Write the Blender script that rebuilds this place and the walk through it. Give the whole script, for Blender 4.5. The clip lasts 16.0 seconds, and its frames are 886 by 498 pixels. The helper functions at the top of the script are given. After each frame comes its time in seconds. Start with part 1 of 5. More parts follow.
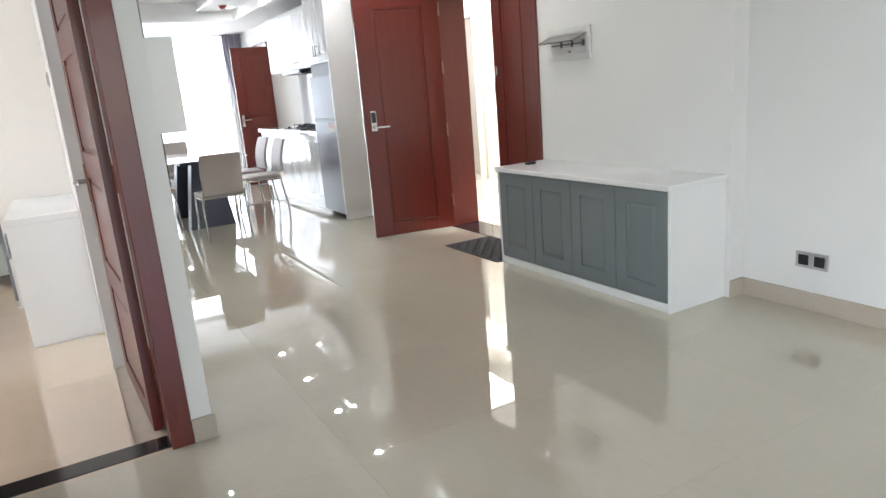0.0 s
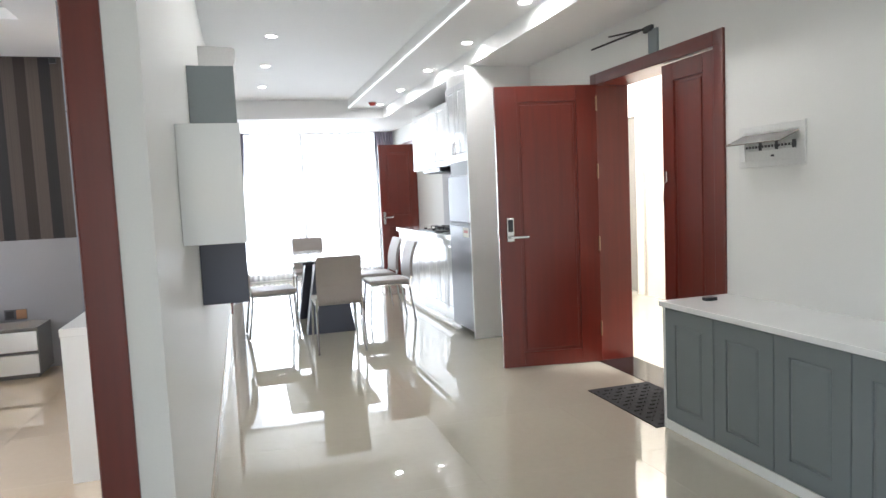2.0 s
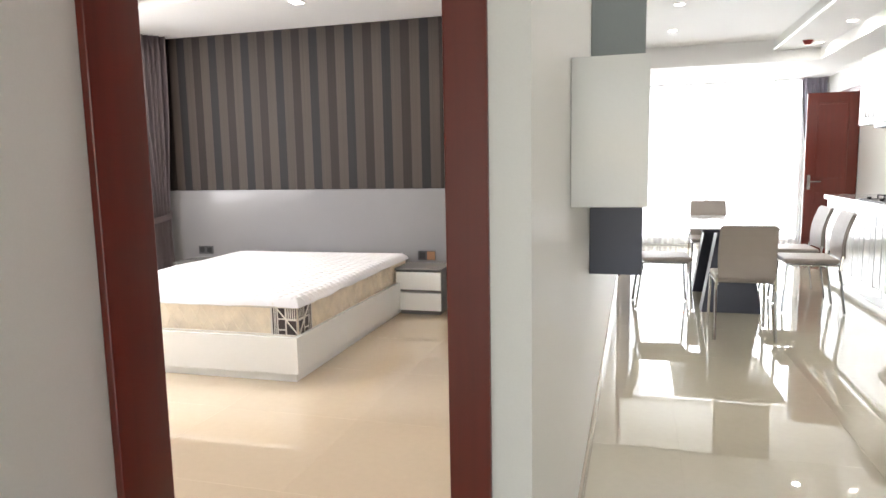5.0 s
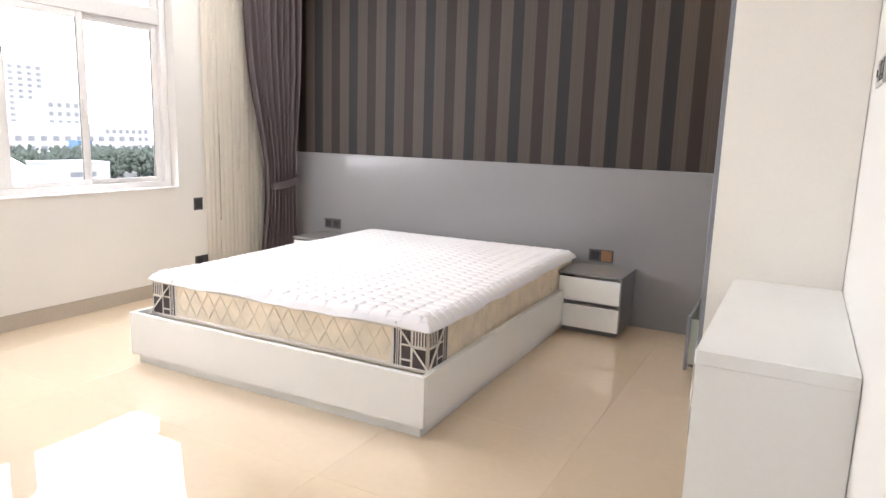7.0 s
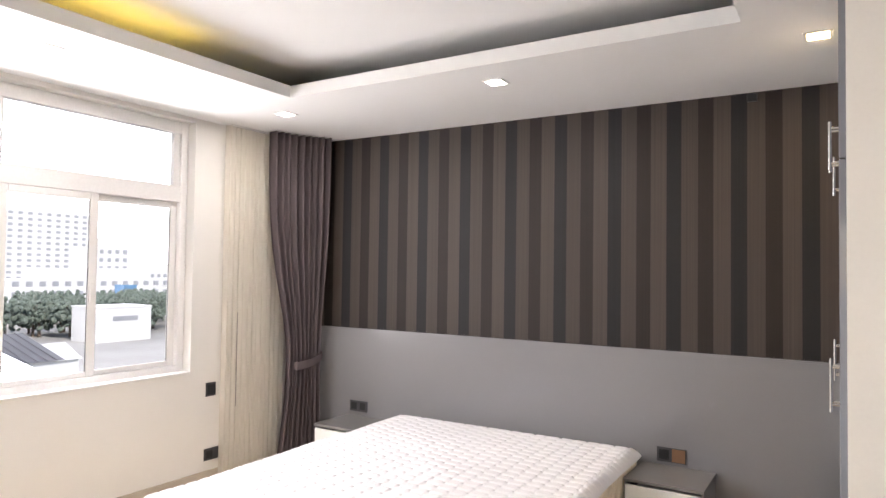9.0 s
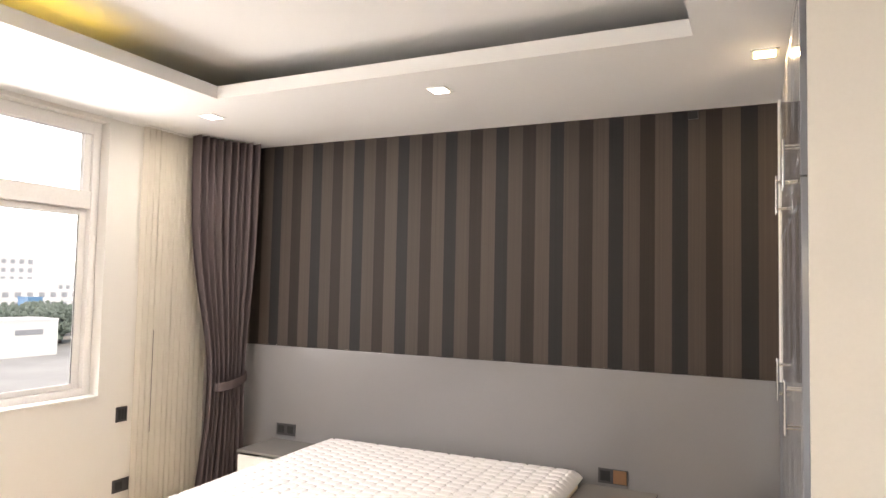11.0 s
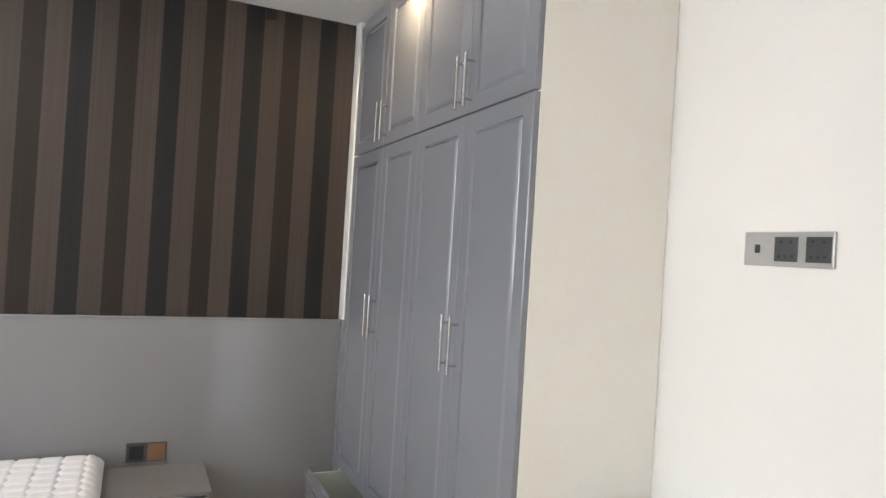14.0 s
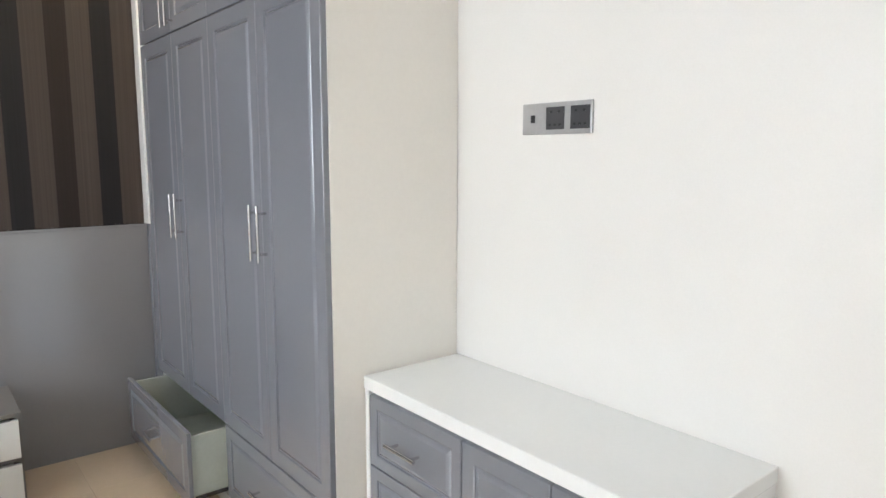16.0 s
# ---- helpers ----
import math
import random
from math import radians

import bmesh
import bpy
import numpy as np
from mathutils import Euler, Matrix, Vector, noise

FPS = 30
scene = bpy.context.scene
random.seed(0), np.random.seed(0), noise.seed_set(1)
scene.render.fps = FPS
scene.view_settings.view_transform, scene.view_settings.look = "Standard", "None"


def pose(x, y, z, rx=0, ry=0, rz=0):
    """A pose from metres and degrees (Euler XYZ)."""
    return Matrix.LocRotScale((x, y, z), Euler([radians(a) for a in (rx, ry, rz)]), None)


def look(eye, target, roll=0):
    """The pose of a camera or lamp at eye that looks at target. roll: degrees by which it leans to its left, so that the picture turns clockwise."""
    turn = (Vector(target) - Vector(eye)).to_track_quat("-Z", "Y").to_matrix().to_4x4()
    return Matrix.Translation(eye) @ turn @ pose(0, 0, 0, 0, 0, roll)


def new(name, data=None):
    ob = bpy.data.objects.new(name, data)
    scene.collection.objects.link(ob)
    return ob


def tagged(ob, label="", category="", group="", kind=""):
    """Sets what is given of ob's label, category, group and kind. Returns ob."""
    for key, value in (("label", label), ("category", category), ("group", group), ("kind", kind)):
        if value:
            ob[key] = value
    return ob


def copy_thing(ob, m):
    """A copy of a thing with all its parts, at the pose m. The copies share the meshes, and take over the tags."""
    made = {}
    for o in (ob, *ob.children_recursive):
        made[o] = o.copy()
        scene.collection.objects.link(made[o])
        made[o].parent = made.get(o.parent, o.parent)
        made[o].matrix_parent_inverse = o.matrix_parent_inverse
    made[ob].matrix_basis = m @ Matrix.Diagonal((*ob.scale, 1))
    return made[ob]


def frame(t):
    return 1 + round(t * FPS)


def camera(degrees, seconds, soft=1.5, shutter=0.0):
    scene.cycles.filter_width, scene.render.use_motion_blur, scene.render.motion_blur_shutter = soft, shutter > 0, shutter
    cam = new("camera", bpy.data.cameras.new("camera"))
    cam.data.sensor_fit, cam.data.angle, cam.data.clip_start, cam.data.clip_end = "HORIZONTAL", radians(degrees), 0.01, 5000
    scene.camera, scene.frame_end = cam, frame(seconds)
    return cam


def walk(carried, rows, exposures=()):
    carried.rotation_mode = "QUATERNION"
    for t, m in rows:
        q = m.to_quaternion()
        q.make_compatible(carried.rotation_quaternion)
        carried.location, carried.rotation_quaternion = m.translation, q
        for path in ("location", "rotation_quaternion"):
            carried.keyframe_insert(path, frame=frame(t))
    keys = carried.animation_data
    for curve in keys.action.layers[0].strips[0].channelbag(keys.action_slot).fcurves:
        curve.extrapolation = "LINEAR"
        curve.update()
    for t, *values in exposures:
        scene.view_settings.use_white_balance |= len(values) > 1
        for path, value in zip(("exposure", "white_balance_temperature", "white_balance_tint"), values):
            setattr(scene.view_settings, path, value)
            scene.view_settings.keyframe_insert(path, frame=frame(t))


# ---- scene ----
cam = camera(67.6, 16.0)
PATH = [
    (0, (0.984, 0.458, 1.31), (1.931, 2.153, 0.831), -4.8),
    (0.5, (1.003, 0.736, 1.207), (2.019, 2.423, 0.855), -4.8),
    (1, (1.198, 0.929, 1.276), (2.0, 2.742, 1.011), -3.4),
    (1.5, (1.357, 1.165, 1.324), (2.02, 3.038, 1.096), -2.0),
    (2, (1.528, 1.328, 1.338), (2.102, 3.237, 1.174), -2.6),
    (2.5, (1.735, 1.406, 1.354), (2.14, 3.359, 1.213), 1.8),
    (3, (1.801, 1.438, 1.355), (2.167, 3.401, 1.236), 0.2),
    (3.5, (1.776, 1.486, 1.347), (2.013, 3.469, 1.234), 0.1),
    (4, (1.767, 1.528, 1.349), (1.681, 3.522, 1.215), -0.4),
    (4.5, (1.691, 1.678, 1.344), (1.257, 3.621, 1.144), -0.3),
    (5, (1.506, 1.858, 1.329), (0.95, 3.763, 1.076), -1.1),
    (5.2, (1.452, 2.017, 1.305), (0.826, 3.894, 1.014), -1.3),
    (7.3, (0.766, 3.204, 1.321), (-0.217, 4.914, 0.985), 1.9),
    (7.5, (0.721, 3.283, 1.318), (-0.299, 4.974, 1.0), 1.6),
    (8, (0.585, 3.399, 1.383), (-0.449, 5.102, 1.208), -0.2),
    (8.5, (0.501, 3.452, 1.517), (-0.469, 5.2, 1.463), -0.6),
    (9, (0.547, 3.555, 1.586), (-0.497, 5.261, 1.65), 0.8),
    (9.2, (0.56, 3.595, 1.609), (-0.517, 5.276, 1.725), 0.7),
    (11.3, (0.315, 3.736, 1.594), (-0.473, 5.573, 1.679), 2.0),
    (11.5, (0.256, 3.869, 1.577), (-0.49, 5.723, 1.637), 2.7),
    (12, (0.141, 4.067, 1.539), (-0.451, 5.977, 1.508), 3.4),
    (12.5, (-0.033, 4.249, 1.524), (-0.249, 6.236, 1.448), 3.1),
    (13, (-0.192, 4.361, 1.501), (-0.115, 6.359, 1.439), 4.6),
    (13.5, (-0.291, 4.491, 1.521), (0.189, 6.433, 1.516), 6.5),
    (14, (-0.442, 4.402, 1.483), (0.383, 6.224, 1.498), 3.5),
    (14.5, (-0.47, 4.367, 1.492), (0.543, 6.091, 1.49), 4.0),
    (15, (-0.445, 4.335, 1.479), (0.728, 5.955, 1.432), 3.2),
    (15.5, (-0.421, 4.309, 1.462), (0.87, 5.83, 1.314), 1.1),
    (16, (-0.409, 4.298, 1.44), (0.843, 5.833, 1.164), 0.1),
]
EXPOSURES = [(0, 0.93, 6000, 12), (1.5, 0.84, 5950, 11), (3.5, 0.84, 6000, 11), (5, 1.04, 6500, 12), (7.5, 0.77, 6350, 15),
             (9, 0.72, 6550, 16), (11.5, 0.75, 7250, 15), (12.5, 0.70, 6950, 11), (14.5, 0.60, 6200, 10), (16, 0.62, 6100, 9)]
walk(cam, [(t, look(eye, target, roll)) for t, eye, target, roll in PATH], EXPOSURES)

# ---------------------------------------------------------------- light
world = bpy.data.worlds.new("sky")
scene.world = world
world.use_nodes = True
wn = world.node_tree.nodes
sky = wn.new("ShaderNodeTexSky")
sky.sky_type = 'NISHITA'
sky.sun_disc = False
sky.sun_elevation = radians(38)
sky.sun_rotation = radians(200)
sky.air_density = 1.0
sky.dust_density = 1.0
world.node_tree.links.new(sky.outputs[0], wn["Background"].inputs[0])
wn["Background"].inputs[1].default_value = 0.15


def area_lamp(name, m, sx, sy, power, colour=(1, 1, 1), shape='RECTANGLE', spread=180):
    d = bpy.data.lights.new(name, 'AREA')
    d.shape, d.size, d.size_y, d.energy, d.color = shape, sx, sy, power, colour
    d.spread = radians(spread)
    ob = new(name, d)
    ob.matrix_world = m
    return ob


sun = new("sun", bpy.data.lights.new("sun", 'SUN'))
sun.data.energy, sun.data.angle, sun.data.color = 3.2, radians(6), (1.0, 0.96, 0.9)
sun.matrix_world = look((0, 0, 0), (-0.7, 0.25, -0.65))

# daylight in the hall and bedroom windows, and four added fill lamps
area_lamp("skylight_hall", look((2.6, 12.55, 1.3), (2.6, 0, 1.0)), 2.3, 2.2, 18, (0.94, 0.98, 1.0))
# added fills for unseen openings left of and behind the living room
area_lamp("fill_living_side", look((-3.4, -0.3, 1.3), (4, 1.2, 1.2)), 3.4, 2.1, 5.5, (0.97, 0.99, 1.0))
area_lamp("fill_living_back", look((1.9, -3.14, 1.25), (2.1, 4, 1.15)), 3.0, 2.2, 15, (0.97, 0.99, 1.0))
area_lamp("skylight_bedroom", look((-3.5, 5.36, 1.7), (2, 5.0, 1.1)), 2.45, 1.6, 48, (0.99, 0.99, 1.0))
# added lobby fills, one in an unseen wall opening, one under the ceiling
area_lamp("fill_lobby_side", look((6.22, 5.6, 1.45), (3.0, 5.5, 1.1)), 1.75, 1.85, 17, (1.0, 0.97, 0.92))
area_lamp("fill_lobby_top", look((5.3, 8.2, 2.88), (5.3, 8.21, 0)), 1.2, 2.0, 75, (1.0, 0.96, 0.9))


# ---------------------------------------------------------------- materials
def material(name, colour, rough=0.5, metal=0.0, vary=0.06, scale=6.0, bump=0.05, bump_scale=80.0, coat=0.0,
             rough_vary=0.02, spec=0.5, fine=0.03, emit=None, emit_strength=0.0, stretch=(1, 1, 1)):
    m = bpy.data.materials.new(name)
    m.use_nodes = True
    nt = m.node_tree
    n, l = nt.nodes, nt.links
    b = n["Principled BSDF"]
    tc = n.new("ShaderNodeTexCoord")
    mp = n.new("ShaderNodeMapping")
    mp.inputs["Scale"].default_value = stretch
    l.new(tc.outputs["Object"], mp.inputs["Vector"])
    big = n.new("ShaderNodeTexNoise")
    big.inputs["Scale"].default_value = scale
    big.inputs["Detail"].default_value = 5
    small = n.new("ShaderNodeTexNoise")
    small.inputs["Scale"].default_value = bump_scale
    small.inputs["Detail"].default_value = 4
    l.new(mp.outputs[0], big.inputs["Vector"])
    l.new(mp.outputs[0], small.inputs["Vector"])
    ramp = n.new("ShaderNodeMapRange")
    ramp.inputs["From Min"].default_value, ramp.inputs["From Max"].default_value = 0.3, 0.7
    ramp.inputs["To Min"].default_value, ramp.inputs["To Max"].default_value = 1 - vary, 1 + vary
    l.new(big.outputs["Fac"], ramp.inputs["Value"])
    ramp2 = n.new("ShaderNodeMapRange")
    ramp2.inputs["From Min"].default_value, ramp2.inputs["From Max"].default_value = 0.3, 0.7
    ramp2.inputs["To Min"].default_value, ramp2.inputs["To Max"].default_value = 1 - fine, 1 + fine
    l.new(small.outputs["Fac"], ramp2.inputs["Value"])
    mul = n.new("ShaderNodeMath")
    mul.operation = 'MULTIPLY'
    l.new(ramp.outputs[0], mul.inputs[0])
    l.new(ramp2.outputs[0], mul.inputs[1])
    vm = n.new("ShaderNodeVectorMath")
    vm.operation = 'SCALE'
    vm.inputs[0].default_value = colour
    l.new(mul.outputs[0], vm.inputs["Scale"])
    l.new(vm.outputs[0], b.inputs["Base Color"])
    rr = n.new("ShaderNodeMapRange")
    rr.inputs["From Min"].default_value, rr.inputs["From Max"].default_value = 0.3, 0.7
    rr.inputs["To Min"].default_value, rr.inputs["To Max"].default_value = max(rough - rough_vary, 0.0), min(rough + rough_vary, 1)
    l.new(big.outputs["Fac"], rr.inputs["Value"])
    l.new(rr.outputs[0], b.inputs["Roughness"])
    b.inputs["Metallic"].default_value = metal
    b.inputs["Coat Weight"].default_value = coat
    b.inputs["Coat Roughness"].default_value = 0.05
    b.inputs["Specular IOR Level"].default_value = spec
    if bump:
        bp = n.new("ShaderNodeBump")
        bp.inputs["Strength"].default_value = bump
        bp.inputs["Distance"].default_value = 0.004
        l.new(small.outputs["Fac"], bp.inputs["Height"])
        l.new(bp.outputs[0], b.inputs["Normal"])
    if emit:
        b.inputs["Emission Color"].default_value = (*emit, 1)
        b.inputs["Emission Strength"].default_value = emit_strength
    return m


def wood(name, dark, light, rough=0.28, along='Z'):
    m = material(name, light, rough, bump=0.0, bump_scale=140, coat=0.2, rough_vary=0.005)
    nt = m.node_tree
    n, l = nt.nodes, nt.links
    tc = n.new("ShaderNodeTexCoord")
    mp = n.new("ShaderNodeMapping")
    mp.inputs["Scale"].default_value = {'Z': (11, 11, 0.45), 'X': (0.45, 11, 11), 'Y': (11, 0.45, 11)}[along]
    l.new(tc.outputs["Object"], mp.inputs["Vector"])
    g = n.new("ShaderNodeTexNoise")
    g.inputs["Scale"].default_value, g.inputs["Detail"].default_value, g.inputs["Distortion"].default_value = 3.0, 4, 0.3
    l.new(mp.outputs[0], g.inputs["Vector"])
    cr = n.new("ShaderNodeValToRGB")
    cr.color_ramp.elements[0].position, cr.color_ramp.elements[1].position = 0.32, 0.7
    cr.color_ramp.elements[0].color, cr.color_ramp.elements[1].color = (*dark, 1), (*light, 1)
    l.new(g.outputs["Fac"], cr.inputs["Fac"])
    l.new(cr.outputs[0], n["Principled BSDF"].inputs["Base Color"])
    return m


def tile_material(name, colour, rough):
    m = material(name, colour, rough, vary=0.025, scale=1.4, bump=0.0, bump_scale=26, fine=0.015, rough_vary=0.004, spec=1.0, coat=0.5)
    nt = m.node_tree
    n, l = nt.nodes, nt.links
    b = n["Principled BSDF"]
    oi = n.new("ShaderNodeObjectInfo")
    mr = n.new("ShaderNodeMapRange")
    mr.inputs["To Min"].default_value, mr.inputs["To Max"].default_value = 0.985, 1.015
    l.new(oi.outputs["Random"], mr.inputs["Value"])
    b.inputs["Coat Roughness"].default_value = 0.01
    old = b.inputs["Base Color"].links[0].from_socket
    vm = n.new("ShaderNodeVectorMath")
    vm.operation = 'SCALE'
    l.new(old, vm.inputs[0])
    l.new(mr.outputs[0], vm.inputs["Scale"])
    l.new(vm.outputs[0], b.inputs["Base Color"])
    return m


def glass(name, tint=(1, 1, 1), rough=0.0):
    m = bpy.data.materials.new(name)
    m.use_nodes = True
    b = m.node_tree.nodes["Principled BSDF"]
    b.inputs["Base Color"].default_value = (*tint, 1)
    b.inputs["Transmission Weight"].default_value = 1.0
    b.inputs["Roughness"].default_value = rough
    b.inputs["IOR"].default_value = 1.45
    return m


def glow(name, colour, strength):
    m = bpy.data.materials.new(name)
    m.use_nodes = True
    b = m.node_tree.nodes["Principled BSDF"]
    b.inputs["Base Color"].default_value = (*colour, 1)
    b.inputs["Emission Color"].default_value = (*colour, 1)
    b.inputs["Emission Strength"].default_value = strength
    return m


M_WALL = material("wall_paint", (0.80, 0.80, 0.77), 0.42, vary=0.02, scale=1.5, bump=0.06, bump_scale=220, fine=0.012, rough_vary=0.06)
M_WALLB = material("bedroom_wall_paint", (0.80, 0.785, 0.75), 0.45, vary=0.02, scale=1.5, bump=0.06, bump_scale=220, fine=0.012)
M_ENDP = material("cream_melamine", (0.87, 0.84, 0.78), 0.4, vary=0.015, scale=2, bump=0.02, fine=0.01)
M_CEIL = material("ceiling_paint", (0.84, 0.84, 0.83), 0.6, vary=0.015, scale=1.2, bump=0.04, bump_scale=260, fine=0.01)
M_TILE = tile_material("polished_ivory_tile", (0.56, 0.52, 0.415), 0.012)
M_TILEB = tile_material("polished_beige_tile", (0.74, 0.605, 0.445), 0.012)
M_TILEB.node_tree.nodes["Principled BSDF"].inputs["Coat Weight"].default_value = 1.0
M_GROUT = material("grout", (0.56, 0.50, 0.40), 0.8, bump_scale=300)
M_BASE = material("baseboard_tile", (0.50, 0.44, 0.36), 0.12, vary=0.04, scale=3)
M_RED = wood("mahogany_varnish", (0.115, 0.0145, 0.0075), (0.148, 0.0165, 0.008))
M_REDH = wood("mahogany_rail", (0.115, 0.0145, 0.0075), (0.148, 0.0165, 0.008), along='Y')
M_REDX = wood("mahogany_rail_across", (0.115, 0.0145, 0.0075), (0.148, 0.0165, 0.008), along='X')
M_GREY = material("grey_lacquer", (0.215, 0.226, 0.255), 0.16, vary=0.015, scale=2, bump=0.0, bump_scale=90, fine=0.01, coat=0.7)
M_SHOE = material("slate_lacquer", (0.175, 0.20, 0.21), 0.35, vary=0.03, scale=2, bump=0.03, bump_scale=90, fine=0.015)
M_WHITE = material("white_lacquer", (0.86, 0.87, 0.855), 0.22, vary=0.015, scale=2, bump=0.01, bump_scale=90, fine=0.008, coat=0.2)
M_GLOSSW = material("white_gloss_front", (0.78, 0.80, 0.82), 0.08, vary=0.01, scale=2, bump=0.0, fine=0.005, coat=0.4)
M_NAVY = material("navy_lacquer", (0.035, 0.04, 0.065), 0.3, vary=0.04, scale=2, bump=0.02, fine=0.02)
M_GREEN = material("grey_green_lacquer", (0.22, 0.25, 0.26), 0.32, vary=0.03, scale=2, bump=0.02, fine=0.015)
M_CHROME = material("chrome", (0.62, 0.62, 0.62), 0.14, metal=1.0, vary=0.02, bump=0.0)
M_STEEL = material("brushed_steel", (0.12, 0.123, 0.132), 0.26, metal=1.0, vary=0.05, scale=2, bump=0.03, bump_scale=60, stretch=(30, 30, 1))
M_FRIDGE = material("fridge_steel", (0.15, 0.155, 0.168), 0.3, metal=0.7, vary=0.05, scale=2, bump=0.03, bump_scale=60, stretch=(30, 30, 1), spec=0.4)
M_NICKEL = material("brushed_nickel", (0.55, 0.54, 0.52), 0.25, metal=1.0, vary=0.03, bump=0.02)
M_BLACK = material("black_plastic", (0.018, 0.018, 0.02), 0.35, vary=0.1, bump=0.05)
M_DARKGR = material("dark_grey_plastic", (0.06, 0.06, 0.065), 0.35, vary=0.08, bump=0.03)
M_BRONZE = material("bronze_plate", (0.30, 0.17, 0.10), 0.32, metal=0.7, vary=0.05)
M_PLATE = material("silver_plate", (0.50, 0.50, 0.50), 0.3, metal=0.5, vary=0.03)
M_PLASTIC = material("white_plastic", (0.76, 0.76, 0.74), 0.3, vary=0.02, bump=0.02)
# grey base carries the shade on the air conditioner's near side
M_ACGREY = material("shade_grey_plastic", (0.56, 0.56, 0.55), 0.35, vary=0.03, bump=0.02)
M_PANE = material("grey_satin_pane", (0.42, 0.46, 0.45), 0.6, vary=0.03, scale=3, bump=0.02, spec=0.2)
M_LIFT = material("lift_steel", (0.42, 0.42, 0.42), 0.3, metal=1.0, vary=0.05, scale=2, bump=0.02, stretch=(1, 20, 1))
M_SIGN = material("sign_grey", (0.50, 0.50, 0.52), 0.4, vary=0.03)
M_SMOKE = material("smoked_cover", (0.22, 0.20, 0.18), 0.15, vary=0.05)
M_STONE = material("black_granite", (0.02, 0.018, 0.018), 0.12, vary=0.5, scale=60, bump=0.0)
M_RUBBER = material("rubber_mat", (0.018, 0.018, 0.019), 0.75, vary=0.25, scale=14, bump=0.5, bump_scale=160)
M_LEATHER = material("taupe_leatherette", (0.36, 0.32, 0.29), 0.42, vary=0.05, scale=5, bump=0.25, bump_scale=260)
M_HEAD = material("headboard_grey_lacquer", (0.215, 0.213, 0.222), 0.22, vary=0.02, scale=2, bump=0.015, fine=0.01, coat=0.35)
M_NSGREY = material("nightstand_grey", (0.20, 0.195, 0.19), 0.25, vary=0.02, scale=3, bump=0.0, fine=0.015)
M_QUILT = material("quilted_white_fabric", (0.81, 0.805, 0.825), 0.85, vary=0.03, scale=4, bump=0.25, bump_scale=420)
M_CREAM = material("cream_satin", (0.84, 0.735, 0.58), 0.42, vary=0.10, scale=9, bump=0.3, bump_scale=150)
M_LABEL = material("mattress_print", (0.06, 0.042, 0.04), 0.5, vary=0.1)
M_LABELW = material("mattress_print_white", (0.72, 0.68, 0.62), 0.6, vary=0.05)
M_CURTAIN = material("plum_grey_curtain", (0.105, 0.082, 0.086), 0.9, vary=0.10, scale=7, bump=0.35, bump_scale=500, stretch=(1, 1, 0.4))
# base colour lifted to carry the window light coming through the cloth
M_CURTAINH = material("backlit_slate_curtain", (0.38, 0.36, 0.43), 0.9, vary=0.10, scale=7, bump=0.35, bump_scale=500, stretch=(1, 1, 0.4))
M_PVC = material("white_pvc_frame", (0.80, 0.79, 0.78), 0.35, vary=0.02, bump=0.02)
M_GLASS = glass("window_glass")
M_DRAWIN = material("drawer_board", (0.52, 0.56, 0.50), 0.5, vary=0.04, bump=0.03)
M_LAMP = glow("lamp_diffuser", (1.0, 0.96, 0.88), 9.0)
M_LAMPW = glow("warm_lamp_diffuser", (1.0, 0.72, 0.36), 10.0)
M_LED = glow("led_strip", (1.0, 0.72, 0.12), 4.5)
M_LEDW = glow("white_led_strip", (0.95, 1.0, 0.97), 0.7)
M_RED2 = material("red_detector", (0.30, 0.03, 0.02), 0.4)


def sheer_material(name, colour, amount):
    m = bpy.data.materials.new(name)
    m.use_nodes = True
    nt = m.node_tree
    n, l = nt.nodes, nt.links
    out = n["Material Output"]
    d = n.new("ShaderNodeBsdfDiffuse")
    t = n.new("ShaderNodeBsdfTranslucent")
    p = n.new("ShaderNodeBsdfTransparent")
    d.inputs[0].default_value = t.inputs[0].default_value = (*colour, 1)
    a, b = n.new("ShaderNodeMixShader"), n.new("ShaderNodeMixShader")
    a.inputs[0].default_value, b.inputs[0].default_value = 0.5, amount
    l.new(d.outputs[0], a.inputs[1])
    l.new(t.outputs[0], a.inputs[2])
    l.new(p.outputs[0], b.inputs[1])
    l.new(a.outputs[0], b.inputs[2])
    l.new(b.outputs[0], out.inputs[0])
    return m


M_SHEER = sheer_material("ivory_sheer", (0.90, 0.86, 0.78), 0.72)
M_SHEERH = sheer_material("white_sheer", (0.93, 0.93, 0.92), 0.5)
M_SKYCARD = glow("bright_sky", (0.95, 0.98, 1.0), 3.0)
M_DAYCARD = glow("bright_daylight_card", (0.95, 0.98, 1.0), 2.6)


